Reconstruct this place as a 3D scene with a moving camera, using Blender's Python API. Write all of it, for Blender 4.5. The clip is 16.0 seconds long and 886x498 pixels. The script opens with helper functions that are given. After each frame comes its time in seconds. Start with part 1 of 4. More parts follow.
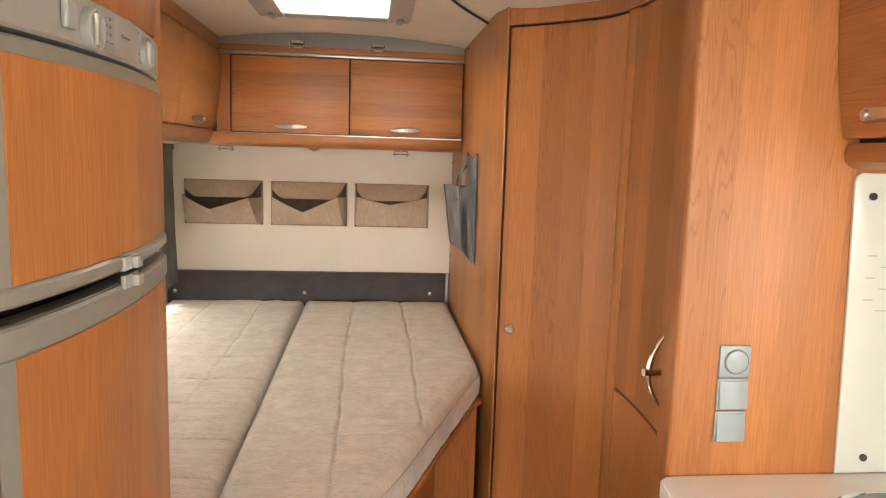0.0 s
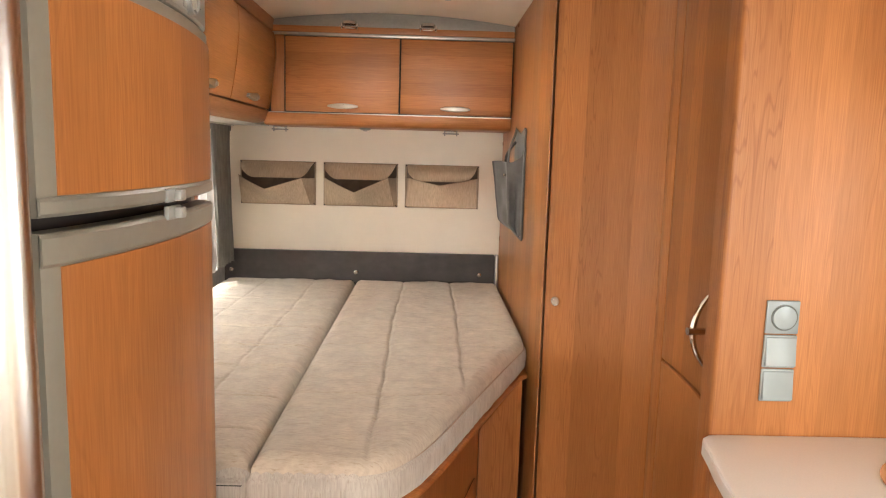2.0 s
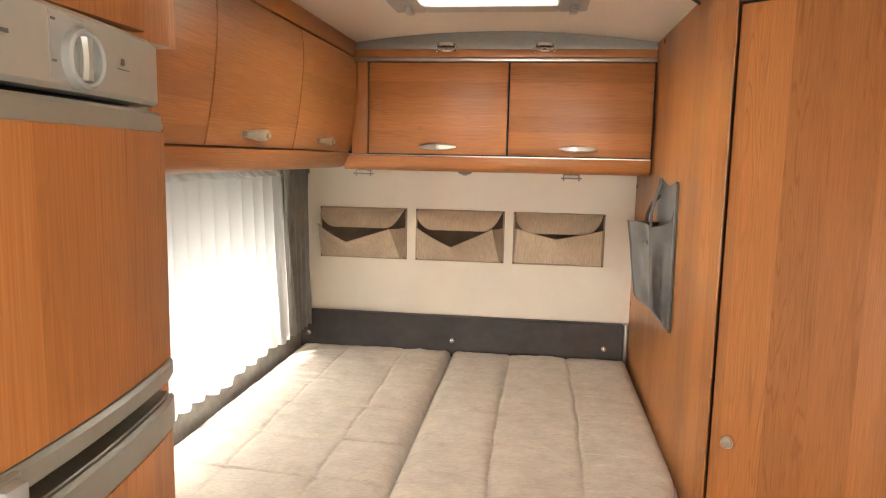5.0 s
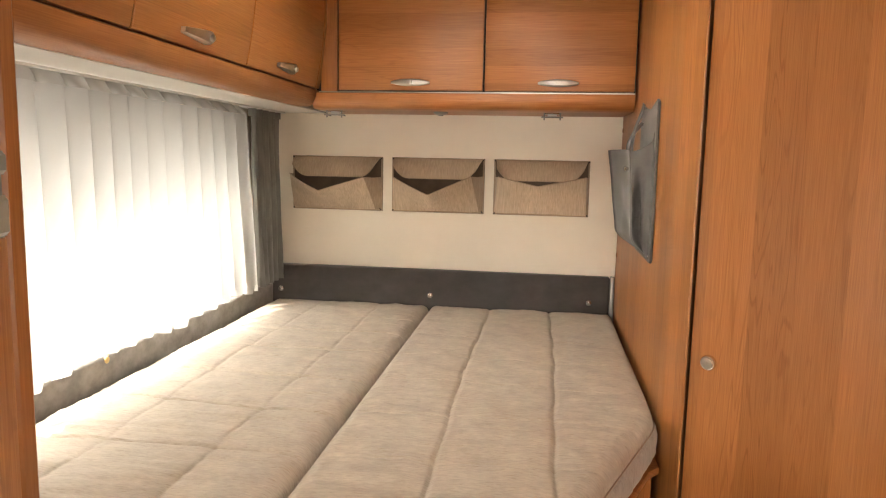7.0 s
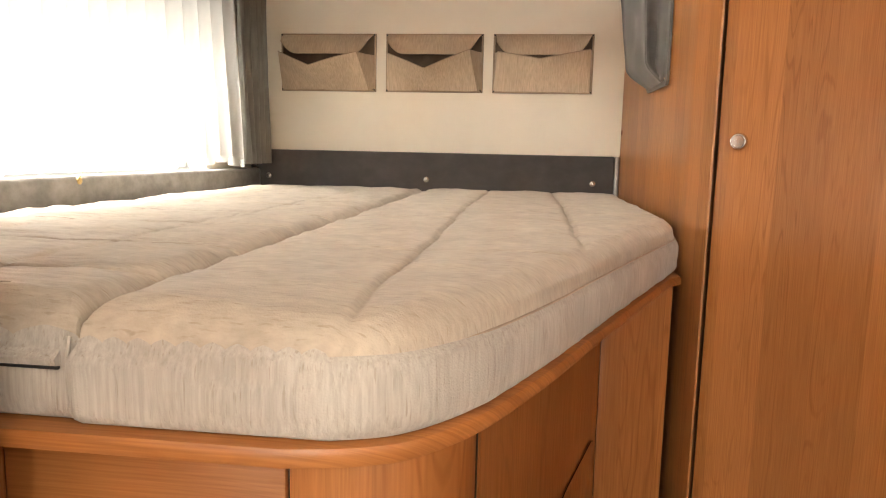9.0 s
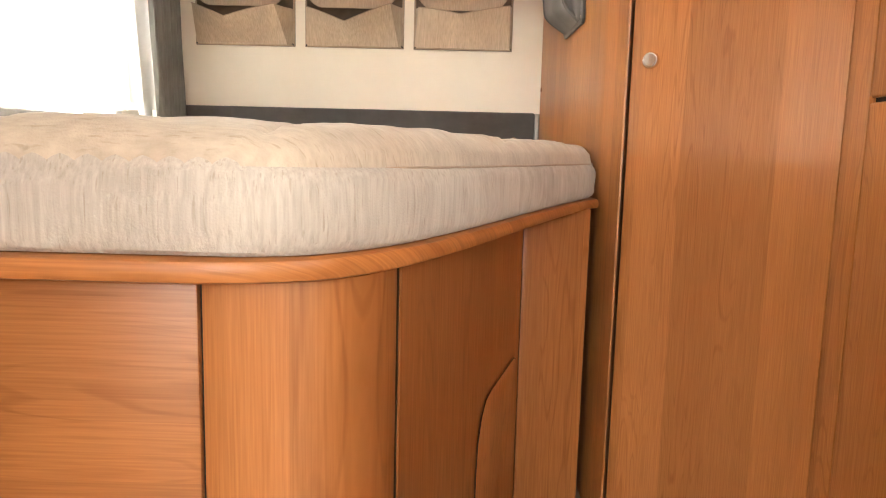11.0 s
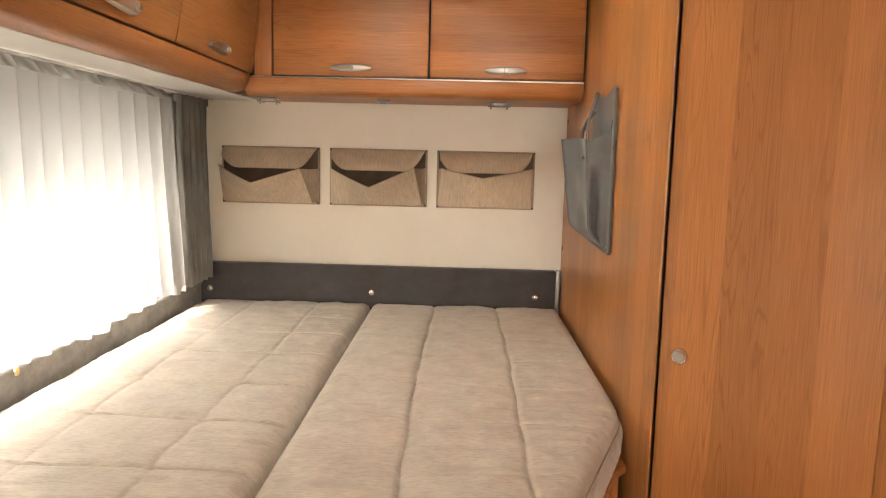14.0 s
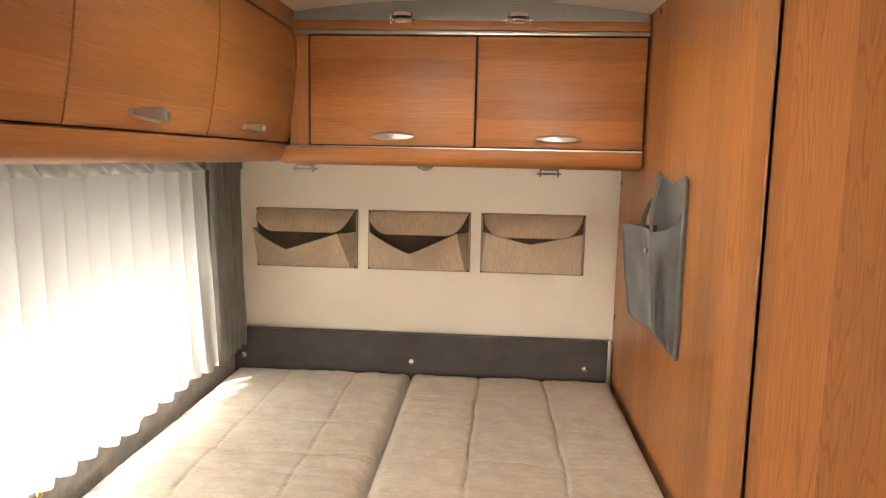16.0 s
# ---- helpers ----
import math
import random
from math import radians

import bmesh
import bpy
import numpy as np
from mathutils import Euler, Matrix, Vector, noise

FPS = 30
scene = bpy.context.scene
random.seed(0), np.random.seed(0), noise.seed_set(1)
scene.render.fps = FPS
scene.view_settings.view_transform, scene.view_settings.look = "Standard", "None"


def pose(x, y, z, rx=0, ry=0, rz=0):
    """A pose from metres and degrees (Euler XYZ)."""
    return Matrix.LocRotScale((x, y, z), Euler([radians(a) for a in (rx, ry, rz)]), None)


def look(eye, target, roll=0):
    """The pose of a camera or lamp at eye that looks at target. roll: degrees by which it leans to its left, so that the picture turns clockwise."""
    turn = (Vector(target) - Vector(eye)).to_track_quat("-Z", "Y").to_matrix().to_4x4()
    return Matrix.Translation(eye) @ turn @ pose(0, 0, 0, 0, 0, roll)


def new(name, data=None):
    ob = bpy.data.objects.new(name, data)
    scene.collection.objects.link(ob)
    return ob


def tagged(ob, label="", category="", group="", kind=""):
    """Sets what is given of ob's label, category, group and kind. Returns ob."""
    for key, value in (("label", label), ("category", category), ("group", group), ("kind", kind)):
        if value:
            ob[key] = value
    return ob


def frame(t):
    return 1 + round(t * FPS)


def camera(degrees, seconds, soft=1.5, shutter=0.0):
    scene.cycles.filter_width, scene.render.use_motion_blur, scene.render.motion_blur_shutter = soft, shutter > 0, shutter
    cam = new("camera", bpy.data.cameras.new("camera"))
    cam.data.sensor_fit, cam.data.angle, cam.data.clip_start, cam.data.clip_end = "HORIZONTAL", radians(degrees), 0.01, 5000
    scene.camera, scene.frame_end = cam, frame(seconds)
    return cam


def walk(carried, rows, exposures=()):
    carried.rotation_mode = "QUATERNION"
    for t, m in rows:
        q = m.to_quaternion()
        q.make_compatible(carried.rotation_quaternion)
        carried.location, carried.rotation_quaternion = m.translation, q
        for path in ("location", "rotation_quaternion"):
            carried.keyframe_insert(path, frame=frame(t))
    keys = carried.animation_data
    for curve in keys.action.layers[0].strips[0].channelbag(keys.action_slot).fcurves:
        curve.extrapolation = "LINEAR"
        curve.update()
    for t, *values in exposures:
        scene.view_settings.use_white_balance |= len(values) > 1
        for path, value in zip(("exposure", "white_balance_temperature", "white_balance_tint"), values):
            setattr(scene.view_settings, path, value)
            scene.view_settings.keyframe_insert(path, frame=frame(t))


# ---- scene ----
cam = camera(65.1, 16.0, 1.1)
EXPOSURE = 1.08
LIGHT = [(t, EXPOSURE + stops, kelvin, tint) for t, stops, kelvin, tint in (
    (0, 0.04, 6500, 12), (2.5, 0, 6500, 12), (4.2, 0.22, 6500, 10), (6.3, 0.02, 6850, 11), (8, -0.02, 6900, 11), (8.5, 0.02, 6900, 11), (9, 0.12, 6850, 11), (9.5, 0.20, 6850, 11),
    (10.2, 0.36, 6850, 11), (12.3, 0.52, 5750, 6), (12.6, 0.42, 5800, 5), (13, 0.20, 6000, 5), (13.5, 0.09, 6400, 9), (14, 0.03, 6750, 11), (14.6, 0.03, 6900, 11), (16, 0.06, 6900, 11))]
PATH = [
    (0, (1.031, -3.527, 1.568), (1.238, -1.555, 1.304), 1.8),
    (0.5, (1.049, -3.558, 1.531), (1.072, -1.577, 1.26), 1.7),
    (1, (1.061, -3.566, 1.504), (1.091, -1.585, 1.233), 1.7),
    (1.5, (1.07, -3.568, 1.486), (1.105, -1.586, 1.218), 1.7),
    (2, (1.069, -3.547, 1.475), (1.113, -1.566, 1.206), 1.6),
    (2.5, (1.055, -3.525, 1.479), (1.098, -1.543, 1.213), 1.6),
    (3, (1.024, -3.437, 1.515), (1.067, -1.455, 1.246), 1.7),
    (3.5, (0.978, -3.237, 1.58), (1.024, -1.256, 1.309), 1.6),
    (4, (0.956, -3.104, 1.635), (0.924, -1.122, 1.37), 1.4),
    (4.2, (0.97, -3.052, 1.651), (0.865, -1.072, 1.386), 1.2),
    (6.3, (1.122, -2.789, 1.517), (0.806, -0.831, 1.261), 1.2),
    (6.5, (1.129, -2.78, 1.482), (0.825, -0.82, 1.226), 1.2),
    (7, (1.136, -2.78, 1.417), (0.861, -0.815, 1.161), 1.2),
    (7.5, (1.135, -2.788, 1.345), (0.875, -0.821, 1.091), 1.3),
    (8, (1.129, -2.79, 1.259), (0.877, -0.823, 1.003), 1.3),
    (8.5, (1.102, -2.738, 1.091), (0.861, -0.771, 0.824), 1.4),
    (9, (1.097, -2.711, 0.97), (0.86, -0.743, 0.698), 1.3),
    (9.5, (1.119, -2.706, 0.904), (0.902, -0.736, 0.633), 1.2),
    (10, (1.119, -2.73, 0.838), (0.918, -0.758, 0.567), 1.2),
    (10.2, (1.122, -2.737, 0.817), (0.922, -0.765, 0.547), 1.2),
    (11.2, (1.102, -2.722, 0.812), (1.14, -0.75, 0.542), 1.5),
    (12.3, (1.081, -2.706, 0.89), (1.272, -0.733, 0.627), 1.7),
    (12.5, (1.084, -2.686, 0.954), (1.244, -0.71, 0.691), 1.6),
    (13, (1.075, -2.665, 1.128), (1.127, -0.683, 0.868), 1.5),
    (13.5, (1.068, -2.666, 1.275), (1.052, -0.682, 1.021), 1.3),
    (14, (1.047, -2.683, 1.391), (0.995, -0.701, 1.133), 1.4),
    (14.5, (1.023, -2.702, 1.488), (0.928, -0.721, 1.232), 1.3),
    (15, (1.013, -2.659, 1.544), (0.904, -0.679, 1.279), 1.3),
    (15.5, (1.008, -2.568, 1.582), (0.884, -0.589, 1.315), 1.2),
    (16, (0.992, -2.511, 1.618), (0.848, -0.533, 1.356), 1.2),
]
walk(cam, [(t, look(eye, target, roll)) for t, eye, target, roll in PATH], LIGHT)

# ---------------------------------------------------------------- world, sun, large lights
world = bpy.data.worlds.new("world")
scene.world = world
world.use_nodes = True
SUN_ELEV, SUN_ROT = radians(33), radians(-152)
wn = world.node_tree
sky = wn.nodes.new("ShaderNodeTexSky")
sky.sky_type, sky.sun_disc, sky.sun_elevation, sky.sun_rotation = "NISHITA", False, SUN_ELEV, SUN_ROT
wn.links.new(sky.outputs[0], wn.nodes["Background"].inputs[0])
wn.nodes["Background"].inputs[1].default_value = 0.12

sun = new("sun", bpy.data.lights.new("sun", "SUN"))
sun.data.energy, sun.data.angle, sun.data.color = 5.0, radians(0.5), (1.0, 0.95, 0.86)
sun.matrix_world = look((0.1 - 4.0, -1.1 - 7.6, 0.83 + 5.6), (0.1, -1.1, 0.83))


def window_light(name, eye, target, w, h, watts, color=(1.0, 0.97, 0.92)):
    """Daylight entering through an opening."""
    lamp = new(name, bpy.data.lights.new(name, "AREA"))
    lamp.data.shape, lamp.data.size, lamp.data.size_y = "RECTANGLE", w, h
    lamp.data.energy, lamp.data.color = watts, color
    lamp.matrix_world = look(eye, target)
    return lamp


window_light("daylight_bed_window", (-0.12, -1.22, 1.07), (1, -1.22, 1.10), 1.6, 0.34, 10.5, (1.0, 0.955, 0.89))
window_light("daylight_roof_hatch", (0.885, -1.09, 2.26), (0.885, -1.089, 0), 0.36, 0.36, 17)
window_light("daylight_rear_window", (1.05, -5.66, 1.35), (1.05, 0, 1.3), 1.3, 0.7, 13)
window_light("daylight_kitchen_window", (2.2, -3.2, 1.3), (1, -3.2, 1.25), 0.7, 0.5, 3.4)
# added fill from an unseen left opening, to brighten the curved doors
window_light("added_side_window_fill", (-0.1, -5.0, 1.3), (1, -4.9, 1.25), 0.8, 0.6, 14)


# ---------------------------------------------------------------- materials
def material(name, rough=0.5, metal=0.0, color=(0.8, 0.8, 0.8), spec=0.5):
    m = bpy.data.materials.new(name)
    m.use_nodes = True
    b = m.node_tree.nodes["Principled BSDF"]
    b.inputs["Base Color"].default_value = (*color, 1)
    b.inputs["Roughness"].default_value = rough
    b.inputs["Metallic"].default_value = metal
    b.inputs["Specular IOR Level"].default_value = spec
    return m, m.node_tree, b


def mapped_noise(nt, scale, size, detail=4.0, rough=0.55, distort=0.0, jitter=True):
    """Noise in the object's own metres, stretched by scale, shifted from object to object."""
    tc = nt.nodes.new("ShaderNodeTexCoord")
    mp = nt.nodes.new("ShaderNodeMapping")
    mp.inputs["Scale"].default_value = scale
    nt.links.new(tc.outputs["Object"], mp.inputs["Vector"])
    src = mp.outputs[0]
    if jitter:
        oi = nt.nodes.new("ShaderNodeObjectInfo")
        mul = nt.nodes.new("ShaderNodeMath")
        mul.operation = "MULTIPLY"
        mul.inputs[1].default_value = 37.0
        nt.links.new(oi.outputs["Random"], mul.inputs[0])
        add = nt.nodes.new("ShaderNodeVectorMath")
        nt.links.new(src, add.inputs[0])
        nt.links.new(mul.outputs[0], add.inputs[1])
        src = add.outputs[0]
    n = nt.nodes.new("ShaderNodeTexNoise")
    n.inputs["Scale"].default_value = size
    n.inputs["Detail"].default_value = detail
    n.inputs["Roughness"].default_value = rough
    n.inputs["Distortion"].default_value = distort
    nt.links.new(src, n.inputs["Vector"])
    return n.outputs["Fac"]


def ramp(nt, fac, stops):
    r = nt.nodes.new("ShaderNodeValToRGB")
    e = r.color_ramp.elements
    for i, (p, c) in enumerate(stops):
        el = e[i] if i < 2 else e.new(p)
        el.position, el.color = p, (*c, 1)
    nt.links.new(fac, r.inputs[0])
    return r.outputs[0]


def mix(nt, a, b, fac, mode="MIX"):
    m = nt.nodes.new("ShaderNodeMix")
    m.data_type, m.blend_type = "RGBA", mode
    for sock, v in ((m.inputs[0], fac), (m.inputs[6], a), (m.inputs[7], b)):
        if isinstance(v, (int, float)):
            sock.default_value = v
        elif isinstance(v, tuple):
            sock.default_value = (*v, 1)
        else:
            nt.links.new(v, sock)
    return m.outputs[2]


def bump(nt, b, fac, strength, dist=0.001):
    n = nt.nodes.new("ShaderNodeBump")
    n.inputs["Strength"].default_value, n.inputs["Distance"].default_value = strength, dist
    nt.links.new(fac, n.inputs["Height"])
    nt.links.new(n.outputs[0], b.inputs["Normal"])
    return n


def wood(name, along, tone=1.0, stave=0.058):
    """Pear-wood laminate in staves, with its grain along one axis."""
    m, nt, b = material(name, 0.36)
    nodes, links = nt.nodes, nt.links

    def math_node(op, a, c=None):
        n = nodes.new("ShaderNodeMath")
        n.operation = op
        for k, v in enumerate((a, c)):
            if v is None:
                continue
            if isinstance(v, (int, float)):
                n.inputs[k].default_value = v
            else:
                links.new(v, n.inputs[k])
        return n.outputs[0]

    tc = nodes.new("ShaderNodeTexCoord")
    oi = nodes.new("ShaderNodeObjectInfo")
    sep = nodes.new("ShaderNodeSeparateXYZ")
    links.new(tc.outputs["Object"], sep.inputs[0])
    ax = {2: (0, 1, 1.0, -0.8), 0: (2, 1, 1.0, 0.8), 1: (2, 0, 1.0, 0.8)}[along]
    across = math_node("ADD", math_node("MULTIPLY", sep.outputs[ax[0]], ax[2]), math_node("MULTIPLY", sep.outputs[ax[1]], ax[3]))
    across = math_node("ADD", across, math_node("MULTIPLY", oi.outputs["Random"], 7.0))
    wn = nodes.new("ShaderNodeTexWhiteNoise")
    wn.noise_dimensions = "1D"
    links.new(math_node("FLOOR", math_node("DIVIDE", across, stave)), wn.inputs["W"])
    w = wn.outputs["Value"]
    # each stave has its own piece of grain: across it fine, along it drawn out
    vec = nodes.new("ShaderNodeCombineXYZ")
    links.new(math_node("ADD", across, math_node("MULTIPLY", w, 31.0)), vec.inputs[0])
    links.new(math_node("ADD", sep.outputs[along], math_node("MULTIPLY", w, 17.0)), vec.inputs[1])

    def grain(sx, sy, detail, distort):
        mp = nodes.new("ShaderNodeMapping")
        mp.inputs["Scale"].default_value = (sx, sy, 1)
        links.new(vec.outputs[0], mp.inputs["Vector"])
        n = nodes.new("ShaderNodeTexNoise")
        n.inputs["Scale"].default_value = 1.0
        n.inputs["Detail"].default_value = detail
        n.inputs["Distortion"].default_value = distort
        links.new(mp.outputs[0], n.inputs["Vector"])
        return n.outputs["Fac"]

    pores = grain(420, 9, 3, 0.1)
    figure = grain(16, 1.3, 2, 0.35)
    c1 = ramp(nt, pores, [(0.3, (0.355 * tone, 0.134 * tone, 0.038 * tone)), (0.7, (0.462 * tone, 0.190 * tone, 0.059 * tone))])
    c2 = ramp(nt, w, [(0.0, (0.83, 0.81, 0.79)), (1.0, (1.12, 1.13, 1.13))])
    col = mix(nt, c1, c2, 1.0, "MULTIPLY")
    lines = math_node("SINE", math_node("MULTIPLY", figure, 95.0))
    c3 = ramp(nt, lines, [(0.62, (1.0, 1.0, 1.0)), (1.0, (0.75, 0.68, 0.61))])
    patch = ramp(nt, grain(5, 0.8, 1, 0.0), [(0.42, (0.0, 0.0, 0.0)), (0.62, (1, 1, 1))])
    col = mix(nt, col, mix(nt, col, c3, 0.75, "MULTIPLY"), patch)
    broad = mapped_noise(nt, (1, 1, 1), 2.0, 2, 0.5)
    col = mix(nt, col, ramp(nt, broad, [(0.3, (0.95, 0.94, 0.93)), (0.7, (1.04, 1.04, 1.04))]), 1.0, "MULTIPLY")
    links.new(col, b.inputs["Base Color"])
    links.new(ramp(nt, pores, [(0.2, (0.42, 0.42, 0.42)), (0.8, (0.33, 0.33, 0.33))]), b.inputs["Roughness"])
    bump(nt, b, pores, 0.06, 0.0005)
    return m


WOOD_V = wood("wood_upright_grain", 2)
WOOD_X = wood("wood_cross_grain", 0)
# same pear wood at a lower tone: the window-side lockers' shade in colour
WOOD_Y_SHADED = wood("wood_long_grain_shaded", 1, 0.84)
WOOD_DARK = wood("wood_dark_cap", 2, 0.5)
WOOD_EDGE = wood("wood_edge_band", 0, 1.14)


def cloth(name, c1, c2, weave=900.0, streak=(20, 160, 20), rough=0.9, bumpiness=0.25, mottle=9.0, fleck=None, rib=False):
    m, nt, b = material(name, rough, spec=0.25)
    s = mapped_noise(nt, streak, 1.0, 4, 0.6)
    big = mapped_noise(nt, (1, 1, 1), mottle, 3, 0.6)
    col = ramp(nt, s, [(0.3, c1), (0.68, c2)])
    shade = ramp(nt, big, [(0.3, (0.86, 0.85, 0.85)), (0.7, (1.06, 1.06, 1.05))])
    nt.links.new(mix(nt, col, shade, 1.0, "MULTIPLY"), b.inputs["Base Color"])
    fine = mapped_noise(nt, (1, 1, 1), weave, 2, 0.5)
    if fleck:
        fl = ramp(nt, mapped_noise(nt, fleck, 1.0, 2, 0.5), [(0.60, (1.0, 1.0, 1.0)), (0.72, (0.80, 0.765, 0.73))])
        nt.links.new(mix(nt, mix(nt, col, shade, 1.0, "MULTIPLY"), fl, 1.0, "MULTIPLY"), b.inputs["Base Color"])
    bump(nt, b, s if rib else fine, bumpiness, 0.0015)
    b.inputs["Sheen Weight"].default_value = 0.25
    b.inputs["Sheen Roughness"].default_value = 0.5
    return m


FABRIC = cloth("mattress_cover_top", (0.475, 0.412, 0.332), (0.59, 0.52, 0.428), 520, (55, 230, 55), bumpiness=0.4, mottle=16.0, fleck=(50, 400, 50))
FABRIC_SIDE = cloth("mattress_cover_side", (0.45, 0.42, 0.375), (0.60, 0.57, 0.52), 450, (260, 260, 9), bumpiness=0.5, fleck=(320, 320, 22))
PIPING = cloth("cover_piping", (0.42, 0.32, 0.23), (0.50, 0.40, 0.30))
POCKET = cloth("ribbed_pocket_cloth", (0.53, 0.405, 0.285), (0.71, 0.565, 0.415), 350, (270, 60, 8), 0.7, 0.5, rib=True)
# flap and gusset: pocket cloth again, with their shade in the colour
POCKET_FLAP_SHADED = cloth("ribbed_flap_cloth_shaded", (0.44, 0.335, 0.235), (0.58, 0.45, 0.325), 350, (270, 60, 8), 0.7, 0.5, rib=True)
POCKET_SIDE_SHADED = cloth("ribbed_gusset_cloth_shaded", (0.37, 0.275, 0.19), (0.50, 0.385, 0.275), 350, (220, 220, 11), 0.75, 0.4)
# shade inside the open pockets, put into a dark base colour
POCKET_IN_SHADE = cloth("shaded_pocket_inside", (0.12, 0.085, 0.058), (0.16, 0.115, 0.08))
BINDING = cloth("pocket_binding", (0.40, 0.30, 0.21), (0.50, 0.385, 0.275), 700)
SUEDE = cloth("charcoal_suede", (0.060, 0.053, 0.050), (0.085, 0.075, 0.071), 600, (9, 9, 14), 0.85, 0.2, 14)
SUEDE_SOFT = cloth("mottled_taupe_suede", (0.17, 0.155, 0.14), (0.30, 0.275, 0.25), 400, (11, 16, 22), 0.9, 0.2, 20)
BAG = cloth("grey_bag_suede", (0.080, 0.076, 0.073), (0.118, 0.112, 0.107), 700, (12, 12, 18), 0.6, 0.12, 12)
DRAPE = cloth("grey_drape_cloth", (0.155, 0.15, 0.132), (0.205, 0.20, 0.178), 600, (120, 120, 8))


def plain(name, color, rough, metal=0.0, grain=40.0, amount=0.08, relief=0.05):
    m, nt, b = material(name, rough, metal, color)
    n = mapped_noise(nt, (1, 1, 1), grain, 4, 0.6)
    lo = tuple(c * (1 - amount) for c in color)
    hi = tuple(min(1, c * (1 + amount)) for c in color)
    nt.links.new(ramp(nt, n, [(0.3, lo), (0.7, hi)]), b.inputs["Base Color"])
    f = mapped_noise(nt, (1, 1, 1), grain * 12, 2, 0.5)
    bump(nt, b, f, relief, 0.0005)
    return m


WALL = plain("cream_wall_board", (0.86, 0.785, 0.665), 0.5, grain=5, amount=0.03)
CEILING = plain("ceiling_lining", (0.75, 0.665, 0.565), 0.7, grain=4, amount=0.03, relief=0.12)
WHITE = plain("white_lining", (0.74, 0.72, 0.68), 0.5, grain=6, amount=0.03)
PALE = plain("pale_grey_panel", (0.62, 0.60, 0.57), 0.45, grain=6, amount=0.03)
WORKTOP = plain("white_worktop_laminate", (0.82, 0.81, 0.79), 0.33, grain=300, amount=0.03)
GREY_PLASTIC = plain("fridge_grey_plastic", (0.27, 0.27, 0.235), 0.32, 0.25, 60, 0.03)
PANEL_GREY = plain("fridge_panel_silver", (0.42, 0.42, 0.375), 0.3, 0.35, 60, 0.03)
STEEL = plain("dull_steel", (0.34, 0.33, 0.31), 0.38, 1.0, 60, 0.05)
LIGHT_PLASTIC = plain("light_grey_plastic", (0.31, 0.325, 0.31), 0.28, 0.0, 60, 0.03)
SWITCH = plain("pearl_grey_switch", (0.30, 0.35, 0.36), 0.2, 0.1, 30, 0.03)
VALANCE = plain("grey_metallic_valance", (0.30, 0.295, 0.275), 0.42, 0.25, 90, 0.06)
ALU = plain("brushed_aluminium", (0.54, 0.53, 0.505), 0.30, 1.0, 120, 0.06)
NICKEL = plain("satin_nickel", (0.70, 0.68, 0.64), 0.27, 1.0, 80, 0.04)
CHROME = plain("polished_chrome", (0.78, 0.78, 0.78), 0.07, 1.0, 60, 0.02, 0.0)
POLE_METAL = plain("satin_chrome_pole", (0.56, 0.56, 0.555), 0.26, 1.0, 60, 0.02, 0.0)
BRASS = plain("brass", (0.60, 0.43, 0.18), 0.3, 1.0)
BLACK = plain("black_gap", (0.012, 0.010, 0.009), 0.6)
DARK = plain("dark_plastic", (0.03, 0.03, 0.03), 0.4)
PRINT = plain("grey_print", (0.11, 0.12, 0.11), 0.5)
FLOOR = plain("vinyl_floor", (0.26, 0.19, 0.13), 0.4, grain=12, amount=0.15)
GROUND = plain("gravel_ground", (0.28, 0.26, 0.22), 0.95, grain=2, amount=0.25)
LENS = plain("frosted_lamp_lens", (0.75, 0.74, 0.70), 0.3)


def glass(name, tint, rough=0.0):
    m, nt, b = material(name, rough, 0.0, tint)
    b.inputs["Transmission Weight"].default_value = 1.0
    b.inputs["IOR"].default_value = 1.45
    return m


GLASS = glass("window_pane", (0.96, 0.98, 0.97))
SPLASH = plain("milky_glass_panel", (0.60, 0.64, 0.58), 0.08, 0.0, 8, 0.02, 0.0)


def sheer(name, color, clear, rough=0.9):
    """Thin woven net: part of the light goes straight through, part is spread."""
    m = bpy.data.materials.new(name)
    m.use_nodes = True
    nt = m.node_tree
    out = nt.nodes["Material Output"]
    nt.nodes.remove(nt.nodes["Principled BSDF"])
    tr, tl, df = (nt.nodes.new("ShaderNodeBsdf" + k) for k in ("Transparent", "Translucent", "Diffuse"))
    n = mapped_noise(nt, (1, 1, 1), 700, 2, 0.5)
    col = ramp(nt, n, [(0.3, tuple(c * 0.93 for c in color)), (0.7, color)])
    nt.links.new(col, tl.inputs["Color"])
    nt.links.new(col, df.inputs["Color"])
    a, c = nt.nodes.new("ShaderNodeMixShader"), nt.nodes.new("ShaderNodeMixShader")
    a.inputs[0].default_value = 0.35
    nt.links.new(tl.outputs[0], a.inputs[1])
    nt.links.new(df.outputs[0], a.inputs[2])
    c.inputs[0].default_value = clear
    nt.links.new(a.outputs[0], c.inputs[1])
    nt.links.new(tr.outputs[0], c.inputs[2])
    nt.links.new(c.outputs[0], out.inputs["Surface"])
    return m


NET = sheer("white_net_cloth", (0.69, 0.685, 0.67), 0.06)
NET_TAPE = sheer("net_heading_tape", (0.60, 0.585, 0.56), 0.05)
MILKY = sheer("milky_acrylic", (0.95, 0.94, 0.92), 0.10)


# ---------------------------------------------------------------- mesh helpers
def finish(bm, sharp=0.6):
    bmesh.ops.recalc_face_normals(bm, faces=bm.faces)
    for f in bm.faces:
        f.smooth = True
    for e in bm.edges:
        if len(e.link_faces) == 2 and e.calc_face_angle(0) > sharp:
            e.smooth = False


